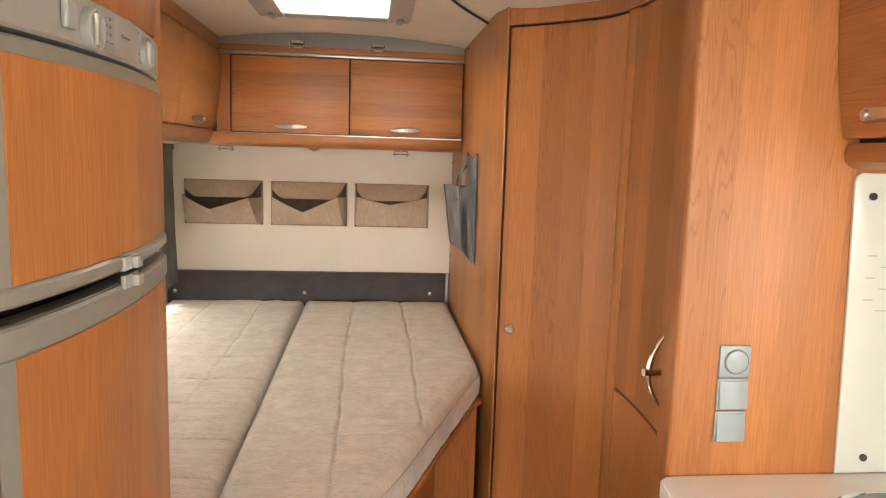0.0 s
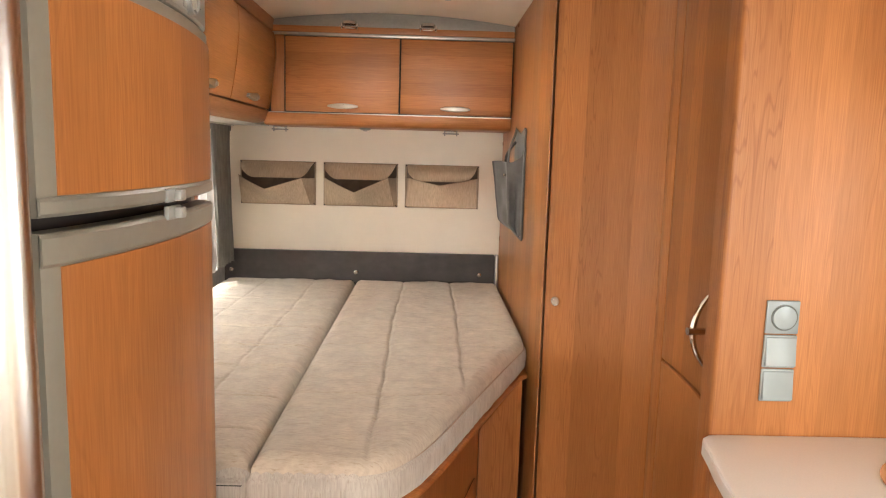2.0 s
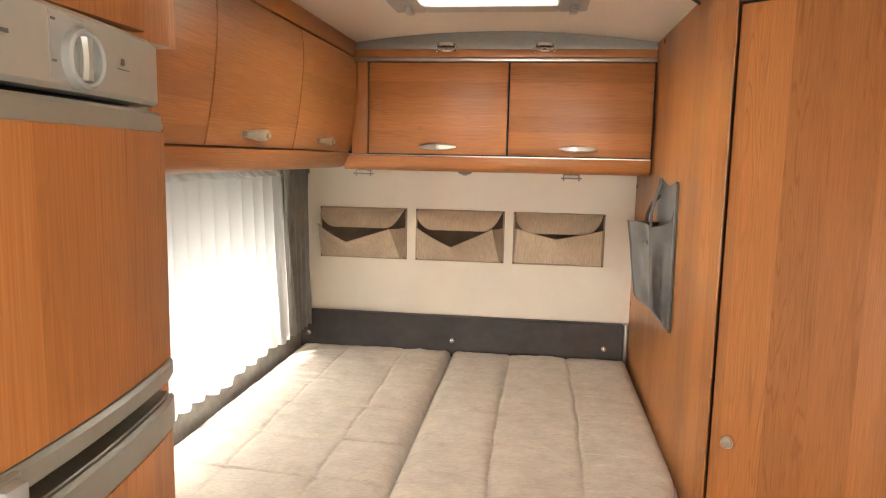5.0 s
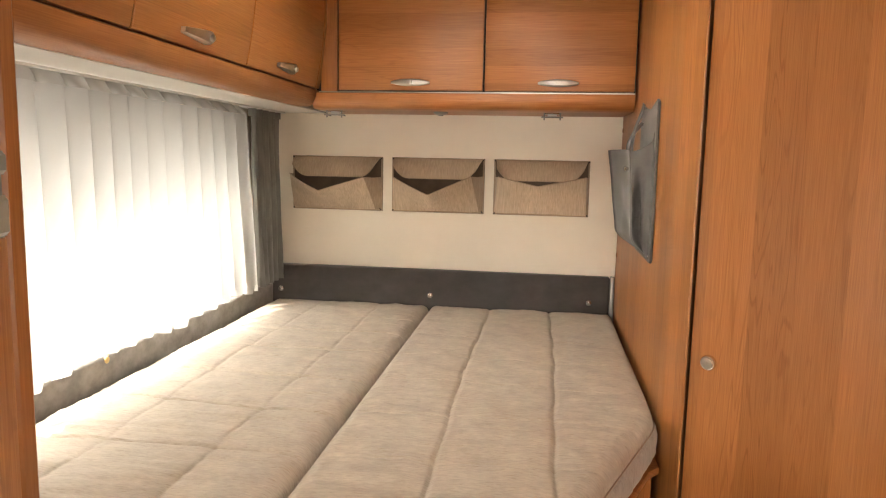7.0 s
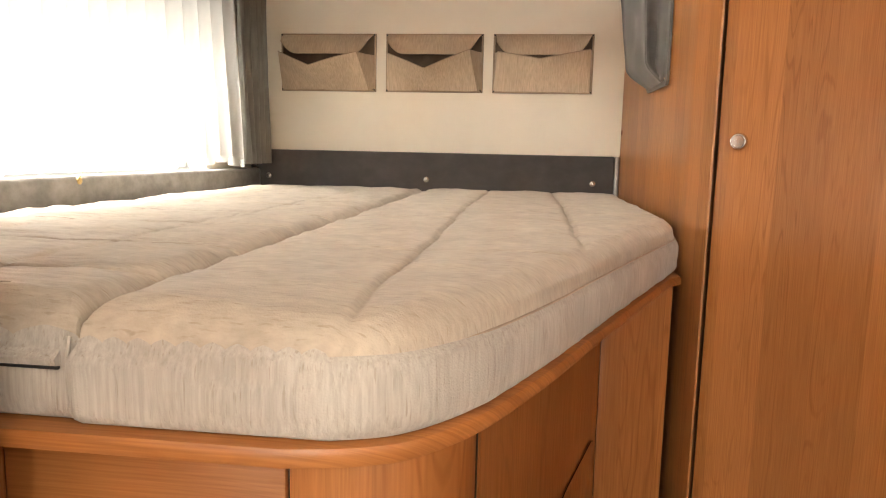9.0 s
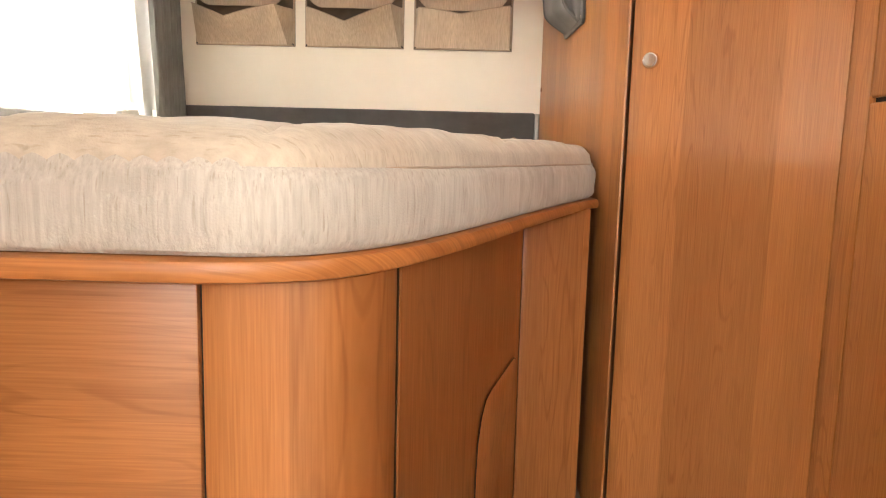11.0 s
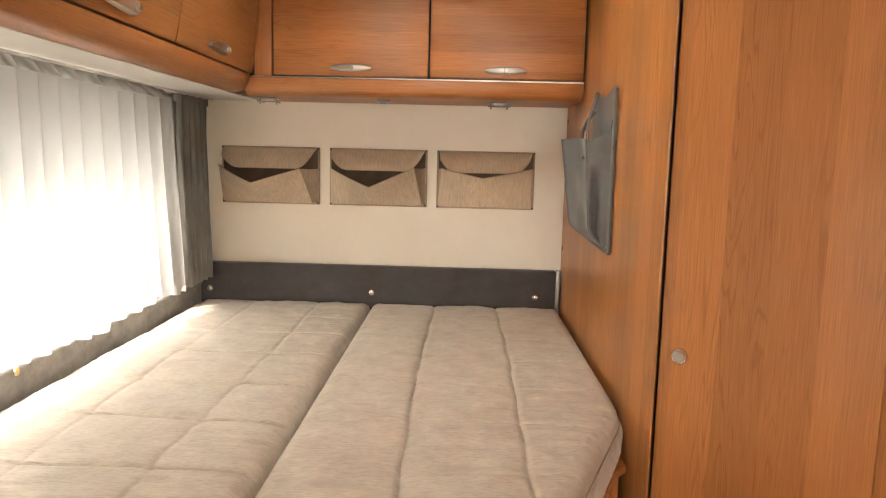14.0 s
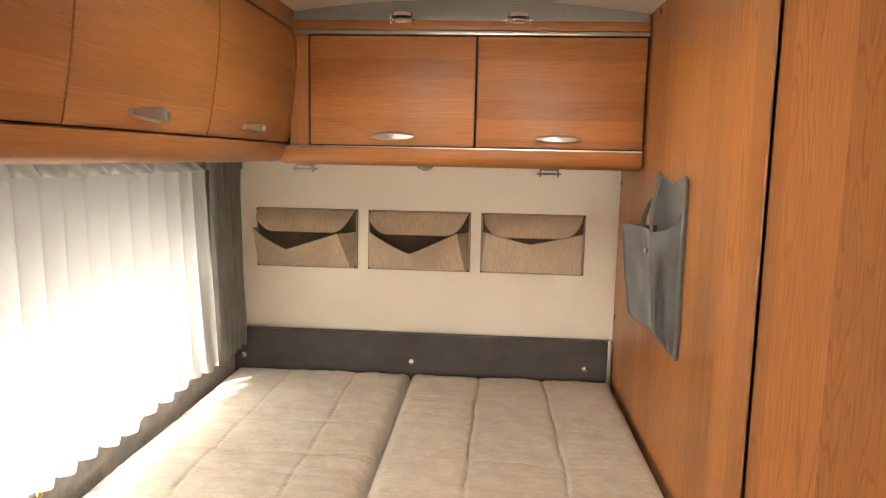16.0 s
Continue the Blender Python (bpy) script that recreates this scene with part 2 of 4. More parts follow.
def mesh_of(name, bm, mat):
    finish(bm)
    me = bpy.data.meshes.new(name)
    bm.to_mesh(me)
    bm.free()
    me.materials.append(mat)
    return new(name, me)


def part(name, bm, mat, parent, label=""):
    ob = mesh_of(name, bm, mat)
    ob.parent = parent
    if parent.type == "EMPTY":
        ob.matrix_parent_inverse = Matrix.Translation(-parent.location)
    return tagged(ob, label)


def thing(name, loc, label, category, group="", kind=""):
    ob = new(name)
    ob.location = loc
    ob.empty_display_size = 0.05
    return tagged(ob, label, category, group, kind)


def structure(name, bm, mat, label, category):
    return tagged(mesh_of(name, bm, mat), label, category, "", "structure")


def box(x0, y0, z0, x1, y1, z1, bev=0.0, seg=2, bm=None):
    target = bm if bm is not None else bmesh.new()
    b = bmesh.new()
    bmesh.ops.create_cube(b, size=1.0)
    for v in b.verts:
        v.co = Vector((x0 + (v.co.x + 0.5) * (x1 - x0), y0 + (v.co.y + 0.5) * (y1 - y0), z0 + (v.co.z + 0.5) * (z1 - z0)))
    if bev:
        bmesh.ops.bevel(b, geom=list(b.edges), offset=bev, segments=seg, profile=0.5, affect="EDGES")
    return join(target, b)


def join(target, b, m=None):
    if m is not None:
        bmesh.ops.transform(b, matrix=m, verts=b.verts)
    idx = {v: target.verts.new(v.co) for v in b.verts}
    for f in b.faces:
        target.faces.new([idx[v] for v in f.verts])
    b.free()
    return target


def prism(pts, axis, a0, a1, bev=0.0, bm=None, seg=2):
    """A polygon of 2D points extruded along an axis. The points are the two other axes in x, y, z order."""
    target = bm if bm is not None else bmesh.new()
    b = bmesh.new()
    def at(p, a):
        q = list(p)
        q.insert(axis, a)
        return Vector(q)
    lo = [b.verts.new(at(p, a0)) for p in pts]
    hi = [b.verts.new(at(p, a1)) for p in pts]
    n = len(pts)
    b.faces.new(lo)
    b.faces.new(hi[::-1])
    for i in range(n):
        b.faces.new([lo[i], hi[i], hi[(i + 1) % n], lo[(i + 1) % n]])
    if bev:
        caps = [e for e in b.edges if abs(e.verts[0].co[axis] - e.verts[1].co[axis]) < 1e-6]
        bmesh.ops.recalc_face_normals(b, faces=b.faces)
        bmesh.ops.bevel(b, geom=caps, offset=bev, segments=seg, profile=0.5, affect="EDGES")
    return join(target, b)


def loft(rings, closed=True, caps=True, bm=None):
    b = bm if bm is not None else bmesh.new()
    vs = [[b.verts.new(p) for p in r] for r in rings]
    n = len(rings[0])
    for r0, r1 in zip(vs, vs[1:]):
        for i in range(n if closed else n - 1):
            j = (i + 1) % n
            b.faces.new([r0[i], r0[j], r1[j], r1[i]])
    if caps and closed:
        b.faces.new(vs[0][::-1])
        b.faces.new(vs[-1])
    return b


def slab(grid, off, bm=None):
    """A grid of points thickened by the offset vector (or a grid of them)."""
    b = bm if bm is not None else bmesh.new()
    rows, cols = len(grid), len(grid[0])
    f = [[b.verts.new(p) for p in r] for r in grid]
    g = [[b.verts.new(Vector(p) + Vector(off)) for p in r] for r in grid]
    for i in range(rows - 1):
        for j in range(cols - 1):
            b.faces.new([f[i][j], f[i][j + 1], f[i + 1][j + 1], f[i + 1][j]])
            b.faces.new([g[i][j], g[i + 1][j], g[i + 1][j + 1], g[i][j + 1]])
    rim = [(0, j) for j in range(cols)] + [(i, cols - 1) for i in range(1, rows)]
    rim += [(rows - 1, j) for j in range(cols - 2, -1, -1)] + [(i, 0) for i in range(rows - 2, 0, -1)]
    for (a, c), (d, e) in zip(rim, rim[1:] + rim[:1]):
        b.faces.new([f[a][c], g[a][c], g[d][e], f[d][e]])
    return b


def tube(path, r, seg=10, bm=None, caps=True):
    rings = []
    path = [Vector(p) for p in path]
    up = None
    for i, p in enumerate(path):
        d = (path[min(i + 1, len(path) - 1)] - path[max(i - 1, 0)]).normalized()
        if up is None:
            up = d.orthogonal()
        up = (up - d * up.dot(d)).normalized()
        s = d.cross(up)
        rr = r[i] if isinstance(r, (list, tuple)) else r
        rings.append([p + (up * math.cos(a) + s * math.sin(a)) * rr for a in (2 * math.pi * k / seg for k in range(seg))])
    return loft(rings, True, caps, bm)


def lathe(profile, m, seg=24, bm=None):
    """Radius and height pairs turned about the local z, then placed by m."""
    rings = [[m @ Vector((r * math.cos(a), r * math.sin(a), h)) for a in (2 * math.pi * k / seg for k in range(seg))] for r, h in profile]
    return loft(rings, True, True, bm)


def spline(pts, n=10):
    """Catmull-Rom through plan points."""
    p = [np.array(q, float) for q in pts]
    p = [2 * p[0] - p[1]] + p + [2 * p[-1] - p[-2]]
    out = []
    for a, b, c, d in zip(p, p[1:], p[2:], p[3:]):
        for k in range(n):
            t = k / n
            out.append(0.5 * (2 * b + (c - a) * t + (2 * a - 5 * b + 4 * c - d) * t * t + (3 * b - a - 3 * c + d) * t ** 3))
    out.append(p[-2])
    return out


def along(pts, f0, f1, n):
    """The stretch of a polyline between two fractions of its length, in n points."""
    q = np.array(pts)
    s = np.r_[0, np.cumsum(np.linalg.norm(np.diff(q, axis=0), axis=1))]
    t = np.linspace(f0, f1, n) * s[-1]
    return np.stack([np.interp(t, s, q[:, k]) for k in (0, 1)], 1)


def plan_normals(q):
    d = np.gradient(q, axis=0)
    d /= np.linalg.norm(d, axis=1)[:, None]
    return np.stack([d[:, 1], -d[:, 0]], 1)


def curved_panel(q, z0, z1, front, back, edge=0.003, bm=None):
    """An upright panel along a plan curve, between two offsets towards the room, with eased edges."""
    n = plan_normals(q)
    rings = []
    prof = [(back, z0), (front - edge, z0), (front, z0 + edge), (front, z1 - edge), (front - edge, z1), (back, z1)]
    for i, (p, v) in enumerate(zip(q, n)):
        inset = edge if i in (0, len(q) - 1) else 0
        rings.append([(p[0] + v[0] * (o - (inset if o > back else 0)), p[1] + v[1] * (o - (inset if o > back else 0)), z) for o, z in prof])
    return loft(rings, True, True, bm)


# ---------------------------------------------------------------- shell of the caravan
XR, YB, ZC = 2.13, -5.6, 2.07
structure("floor", box(-0.04, YB, -0.04, XR + 0.04, 0.04, 0.0), FLOOR, "brown vinyl caravan floor", "floor")
structure("wall_back", box(-0.04, 0.0, 0, XR + 0.04, 0.04, 2.15), WALL, "smooth cream board wall behind the bed", "wall")


def wall_with_window(name, axis, at, thick, lo, hi, w0, w1, z0, z1, mat, label):
    """A wall across x or y with one rectangular opening right through it."""
    bm = bmesh.new()
    for a, b, c, d in ((lo, w0, 0, 2.15), (w1, hi, 0, 2.15), (w0, w1, 0, z0), (w0, w1, z1, 2.15)):
        if axis == 0:
            box(at, a, c, at + thick, b, d, bm=bm)
        else:
            box(a, at, c, b, at + thick, d, bm=bm)
    bmesh.ops.remove_doubles(bm, verts=bm.verts, dist=1e-5)
    return structure(name, bm, mat, label, "wall")


# two openings: the bed window, and one added out of view for fill
bm = bmesh.new()
for a, b, c, d in ((YB, -5.4, 0, 2.15), (-4.6, -2.05, 0, 2.15), (-0.40, 0.0, 0, 2.15), (-5.4, -4.6, 0, 0.95), (-5.4, -4.6, 1.6, 2.15), (-2.05, -0.40, 0, 0.87), (-2.05, -0.40, 1.52, 2.15)):
    box(-0.04, a, c, 0.0, b, d, bm=bm)
structure("wall_left", bm, WALL, "cream outer wall with a wide window", "wall")
wall_with_window("wall_right", 0, XR, 0.04, YB, 0.0, -3.55, -2.85, 1.05, 1.55, WALL, "cream kitchen side wall with window")
wall_with_window("wall_rear", 1, YB - 0.04, 0.04, -0.04, XR + 0.04, 0.4, 1.7, 1.0, 1.7, WALL, "cream rear wall with window")


def ceil_z(x):
    return 2.090 - 0.040 * min(1.3, ((x - 0.89) / 0.545) ** 2)


HX0, HX1, HY0, HY1 = 0.69, 1.09, -1.30, -0.88
bm = bmesh.new()
xs = sorted(set([round(v, 3) for v in np.linspace(-0.04, XR + 0.04, 40)] + [HX0, HX1]))
ys = [YB, -3.4, HY0, HY1, 0.04]
low = [[bm.verts.new((x, y, ceil_z(x))) for y in ys] for x in xs]
top = [[bm.verts.new((x, y, ceil_z(x) + 0.03)) for y in ys] for x in xs]
cells = {(i, j) for i in range(len(xs) - 1) for j in range(4) if not (HX0 <= (xs[i] + xs[i + 1]) / 2 <= HX1 and j == 2)}
for i, j in cells:
    a = ((i, j), (i + 1, j), (i + 1, j + 1), (i, j + 1))
    bm.faces.new([low[p][q] for p, q in a][::-1])
    bm.faces.new([top[p][q] for p, q in a])
    for k, (di, dj) in enumerate(((0, -1), (1, 0), (0, 1), (-1, 0))):
        if (i + di, j + dj) not in cells:
            (p, q), (u, v) = a[k], a[(k + 1) % 4]
            bm.faces.new([low[p][q], low[u][v], top[u][v], top[p][q]])
structure("ceiling", bm, CEILING, "gently cambered cream caravan ceiling lining", "ceiling")

structure("ground", box(-60, -60, -0.6, 60, 60, -0.55), GROUND, "pale gravel ground around the caravan", "ground")

# washroom wall: straight beside the bed, then sweeping back in a hollow curve
structure("wall_washroom", box(1.436, -1.085, 0, 1.456, 0.0, 2.09), WOOD_V, "orange-brown pear wood partition beside the bed", "wall")
CURVE = spline([(1.462, -1.260), (1.503, -1.290), (1.562, -1.335), (1.642, -1.412), (1.700, -1.478), (1.736, -1.560), (1.748, -1.64),
                (1.750, -1.73), (1.748, -1.82), (1.742, -1.92), (1.727, -2.03), (1.705, -2.16)], 8)
POST = [(1.436, -1.085), (1.436, -1.125), (1.4365, -1.140), (1.4385, -1.155), (1.4425, -1.180), (1.4540, -1.260), (1.4560, -1.265), (1.4600, -1.2655), (1.478, -1.225), (1.480, -1.15), (1.456, -1.085)]
structure("door_post", prism(POST, 2, 0, 2.09), WOOD_V, "rounded pear wood corner post", "trim")
bm = curved_panel(along(CURVE, 0.0, 1.0, 60), 0, 2.09, -0.014, -0.034)
structure("wall_washroom_curve", bm, BLACK, "dark carcass behind the curved doors", "wall")
bm = curved_panel(along(CURVE, 0.0, 1.0, 60), 1.992, 2.088, 0.0, -0.013, 0.002)
structure("door_header", bm, WOOD_V, "curved pear wood strip above the doors", "trim")

SPLIT1, SPLIT2 = 0.418, 0.470
d1 = thing("door_1", (1.60, -1.32, 0.0), "tall curved pear wood wardrobe door, closed", "door", kind="structure")
part("leaf", curved_panel(along(CURVE, 0.006, SPLIT1 - 0.001, 30), 0.03, 1.984, 0.001, -0.013), WOOD_V, d1)
knob_m = look((1.504, -1.291, 1.006), (1.430, -1.392, 1.006))
part("knob", lathe([(0.006, 0.03), (0.006, -0.004), (0.008, -0.006), (0.0155, -0.009), (0.0165, -0.013), (0.0165, -0.018), (0.0145, -0.021), (0.0125, -0.0205), (0.0115, -0.022), (0.002, -0.0225)], knob_m), NICKEL, d1, "round satin nickel push knob")
strip = thing("door_mullion", (1.76, -1.57, 0.0), "narrow pear wood strip between the doors", "trim", kind="structure")
part("strip", curved_panel(along(CURVE, SPLIT1 + 0.001, SPLIT2 - 0.002, 5), 0.0, 1.990, 0.0, -0.013, 0.002), WOOD_V, strip)
d2 = thing("door_2", (1.76, -1.85, 0.0), "curved pear wood washroom door with a bow handle", "door", kind="structure")
part("upper_leaf", curved_panel(along(CURVE, SPLIT2 + 0.001, 0.992, 30), 0.914, 1.984, 0.001, -0.013), WOOD_V, d2)
part("lower_leaf", curved_panel(along(CURVE, SPLIT2 + 0.001, 0.992, 30), 0.03, 0.906, 0.001, -0.013), WOOD_V, d2)
hb = bmesh.new()
pts = []
for k in range(21):
    a = (k / 20 - 0.5) * 2
    pts.append((1.664 - 0.034 * (1 - a * a), -2.130 - 0.004 * (1 - a * a), 1.122 + 0.080 * a))
tube(pts, [0.0035 + 0.0030 * (1 - (k / 10 - 1) ** 2) for k in range(21)], 10, hb)
tube([(1.71, -2.128, 1.122), (1.618, -2.136, 1.122)], 0.0085, 14, hb)
for k in (-1, 1):
    tube([(1.664, -2.130, 1.122 + k * 0.078), (1.70, -2.128, 1.122 + k * 0.078)], 0.004, 8, hb)
part("handle", hb, CHROME, d2, "bowed chrome door handle")

# partition between kitchen and washroom
PX = 1.628
prof = [(PX + 0.010, -2.262), (PX + 0.005, -2.2605), (PX + 0.0015, -2.257), (PX, -2.251), (PX, -2.205), (PX + 0.006, -2.19), (PX + 0.02, -2.182), (XR, -2.182), (XR, -2.262)]
structure("wall_kitchen_end", prism(prof, 2, 0, 2.075), WOOD_V, "pear wood partition panel with rounded edge", "wall")
# partition between fridge and bed
prof = [(0.0, -2.112), (0.584, -2.112), (0.593, -2.115), (0.598, -2.122), (0.598, -2.140), (0.593, -2.147), (0.584, -2.150), (0.0, -2.150)]
structure("wall_fridge_end", prism(prof, 2, 0, 2.085), WOOD_V, "pear wood partition between fridge and bed", "wall")
structure("wall_entrance_side", box(0.0, -2.90, 0, 0.652, -2.865, 2.085, 0.006), PALE, "pale grey panel beside the fridge", "wall")

# ---------------------------------------------------------------- bed
bed = thing("bed_base", (0.75, -1.1, 0.0), "pear wood bed box with a rounded cut corner", "bed base")


EDGE = spline([(1.424, -0.90), (1.424, -1.07), (1.420, -1.14), (1.404, -1.195), (1.380, -1.255), (1.274, -1.520), (1.184, -1.750), (1.139, -1.868),
               (1.090, -1.985), (1.056, -2.055), (1.022, -2.105), (0.985, -2.140), (0.935, -2.1595)], 8)


def edge_x(y):
    """The right-hand outline of the mattress."""
    return float(np.interp(-y, [-p[1] for p in EDGE], [p[0] for p in EDGE]))


LIP = 0.011
outline = [(0.02, -0.01), (1.43, -0.01), (1.43, -1.195)]
for y in list(np.linspace(-1.215, -2.03, 16)) + list(np.linspace(-2.05, -2.158, 14)):
    outline.append((edge_x(y) + LIP - 0.004, y - LIP + 0.001))
outline.append((0.90, -2.177))
outline += [(0.600, -2.177), (0.600, -2.108), (0.02, -2.108)]
part("platform", prism(outline, 2, 0.7015, 0.722, 0.006), WOOD_EDGE, bed, "rounded pear wood platform edge")
part("front_panel", box(0.600, -2.125, 0.0, 0.8845, -2.105, 0.701, 0.002), WOOD_X, bed)
corner = along(spline([(0.888, -2.125), (0.965, -2.125), (1.012, -2.112), (1.042, -2.075), (1.0553, -2.024)], 8), 0, 1, 24)
part("corner_panel", curved_panel(corner, 0.0, 0.701, 0.0, -0.018, 0.002), WOOD_V, bed, "rounded corner panel")
side = along([(1.0590, -2.009), (1.262, -1.264)], 0, 1, 8)
part("side_panel", curved_panel(side, 0.0, 0.701, 0.0, -0.018, 0.002), WOOD_V, bed)
part("post_panel", prism([(1.262, -1.262), (1.274, -1.262), (1.412, -1.203), (1.412, -1.183), (1.262, -1.24)], 2, 0.0, 0.701, 0.002), WOOD_V, bed)
part("corner_gap", curved_panel(along([(1.050, -2.045), (1.066, -1.985)], 0, 1, 3), 0.0, 0.697, -0.005, -0.016, 0.001), BLACK, bed)
part("shadow_gap", box(0.8848, -2.118, 0.0, 0.8872, -2.108, 0.70), BLACK, bed)
part("inner_board", box(0.62, -2.10, 0.02, 0.975, -2.06, 0.70), BLACK, bed)


def on_side(s, z, out):
    a, b = np.array((1.0575, -2.014)), np.array((1.266, -1.262))
    d = (b - a) / np.linalg.norm(b - a)
    p = a + (b - a) * s + np.array((d[1], -d[0])) * out
    return (p[0], p[1], z)


flap = [(0.915, 0.02), (0.915, 0.380), (0.905, 0.397), (0.88, 0.404), (0.60, 0.406), (0.555, 0.402), (0.515, 0.382), (0.488, 0.345), (0.477, 0.29), (0.475, 0.02)]
b2 = loft([[on_side(s, z, 0.0005) for s, z in flap], [on_side(s + (0.004 if s < 0.9 else 0), z - (0.004 if z > 0.1 else 0), 0.003) for s, z in flap]])
part("access_flap", b2, WOOD_V, bed, "small access flap with cut corner")
rim = [on_side(s, z, 0.001) for s, z in flap]
part("flap_gap", tube(rim, 0.0009, 6), BLACK, bed)


def mattress(name, xl, xr, y_far, y_front, lines, cross, depth, ripple, seed, label):
    """A quilted foam mattress with soft edges, a band round its side and a base."""
    nx, ny = 150, 460
    ys = y_far + (y_front - y_far) * (1 - (1 - np.linspace(0, 1, ny)) ** 1.12)
    top, radius = 0.840, 0.036
    rim = [(xl(-1), y) for y in ys[::2]] + [(x, ys[-1]) for x in np.linspace(xl(-1), xr(ys[-1]), 160)]
    rim += [(xr(y), y) for y in ys[::-2]] + [(xr(y), y) for y in np.linspace(ys[-1], ys[-1] + 0.06, 160)] + [(x, ys[0]) for x in np.linspace(xr(ys[0]), xl(ys[0]), 60)]
    rim = np.array(rim)
    grid = []
    for y in ys:
        x0, x1 = xl(y), xr(y)
        row_x = np.maximum(np.linspace(xl(-1), x1, nx), x0)
        near = np.sqrt(((np.stack([row_x, np.full(nx, y)], 1)[:, None] - rim[None]) ** 2).sum(-1)).min(1)
        near[[0, -1]] = 0.0
        inset = radius - np.minimum(near, radius)
        z = top - radius + np.sqrt(np.maximum(0.0, radius ** 2 - inset ** 2))
        z -= 0.006 * np.maximum(0.0, 1 - near / 0.10) ** 2
        puff = np.zeros(nx)
        for g, k in lines:
            g2 = g + 0.005 * math.sin(y * 4 + g * 9) + 0.002 * math.sin(y * 23 + g)
            puff += k * depth * (np.exp(-((row_x - g2) / 0.0055) ** 2) + 0.40 * np.exp(-((row_x - g2) / 0.032) ** 2))
        for g, k in cross:
            g2 = g + 0.009 * np.sin(row_x * 7 + g * 5) + 0.003 * np.sin(row_x * 31 + g * 8)
            puff += k * depth * (np.exp(-((y - g2) / 0.0045) ** 2) + 0.40 * np.exp(-((y - g2) / 0.032) ** 2))
        keep = np.minimum(1.0, near / 0.03)
        row = []
        for i in range(nx):
            x = float(row_x[i])
            w = noise.noise(Vector((x * 5 + seed, y * 26, seed))) * 0.0026 + noise.noise(Vector((x * 15 + seed, y * 13, 4))) * 0.0030
            w += noise.noise(Vector((x * 3, y * 3, seed + 9))) * 0.004 + noise.noise(Vector((x * 7, y * 62, seed + 3))) * ripple
            w += noise.noise(Vector((x * 34, y * 30, seed + 6))) * 0.0011
            # the cover puckers where it is sewn to its edge
            w += (0.004 if y > -2.06 else 0.0) * noise.noise(Vector((x * 38, y * 38, seed))) * math.exp(-((near[i] - 0.020) / 0.016) ** 2)
            row.append(Vector((x, y, float(z[i] - puff[i] * keep[i]) + w * float(keep[i]))))
        grid.append(row)
    bm = bmesh.new()
    vs = [[bm.verts.new(p) for p in r] for r in grid]
    for i in range(ny - 1):
        for j in range(nx - 1):
            bm.faces.new([vs[i][j], vs[i + 1][j], vs[i + 1][j + 1], vs[i][j + 1]])
    loop = [grid[i][0] for i in range(ny)] + [grid[-1][j] for j in range(1, nx)] + [grid[i][-1] for i in range(ny - 2, -1, -1)] + [grid[0][j] for j in range(nx - 2, 0, -1)]
    body = thing(name, (xl(-1) + 0.3, -1.1, 0.722), label, "mattress", "mattresses of the bed")
    part("quilted_top", bm, FABRIC, body)
    n = len(loop)
    out = []
    for i in range(n):
        d = loop[(i + 3) % n] - loop[i - 3]
        out.append(Vector((d.y, -d.x, 0)).normalized())
    rings = []
    for k, (z, o) in enumerate(((None, 0.0), (0.793, 0.0045), (0.787, 0.0075), (0.779, 0.0092), (0.765, 0.0102), (0.748, 0.0102), (0.735, 0.0088), (0.7275, 0.0055), (0.7232, -0.001))):
        ring = []
        for i, p in enumerate(loop):
            w = (0.0030 * noise.noise(Vector((p.x * 14, p.y * 14, k * 0.5 + seed))) + 0.0022 * noise.noise(Vector((p.x * 45, p.y * 45, k * 0.25 + seed)))) if 1 <= k <= 7 else 0
            q = p + out[i] * (o + w)
            ring.append(Vector((q.x, q.y, p.z if z is None else z + 0.3 * w)))
        rings.append(ring)
    part("side_band", loft(rings, True, False), FABRIC_SIDE, body, "woven beige side band")
    return body, loop, out


LQ = [(-0.345, 0.8), (-0.565, 1.0), (-0.785, 1.2), (-1.050, 1.3), (-1.293, 1.4), (-1.535, 1.4), (-1.790, 1.5), (-2.005, 1.1)]
RQ = [(-0.32, 0.35), (-0.55, 0.4), (-0.79, 0.45), (-1.03, 0.5), (-1.27, 0.6), (-1.51, 0.6), (-1.755, 0.8)]
ml, loop_l, _ = mattress("mattress", lambda y: 0.055 if y > -2.104 else 0.604, lambda y: 0.704, -0.062, -2.150, ((0.270, 0.35), (0.515, 0.42)), LQ, 0.0064, 0.0024, 2.0, "beige quilted mattress section below the window, zip at its foot")
mr, loop_r, out_r = mattress("mattress", lambda y: 0.7085, edge_x, -0.062, -2.1595, ((0.948, 0.85), (1.187, 0.9)), RQ, 0.0062, 0.0013, 7.0, "beige quilted mattress section with a rounded cut corner")
SEAM0 = 460 + 149 + 12
seam = [loop_r[i] + out_r[i] * (0.0018 - 0.006 * math.exp(-(i - SEAM0) / 22)) + Vector((0, 0, -0.0005)) for i in range(SEAM0, SEAM0 + 425, 2)]
part("piping", tube(seam, 0.0017, 6), PIPING, mr, "stitched seam cord")
zb = box(0.615, -2.1625, 0.7725, 0.690, -2.1585, 0.7755, 0.001)
part("zip", zb, DARK, ml, "dark zip slit")
part("zip_flap", prism([(-2.158, 0.7755), (-2.1655, 0.777), (-2.1675, 0.783), (-2.158, 0.790)], 0, 0.615, 0.690), FABRIC_SIDE, ml)
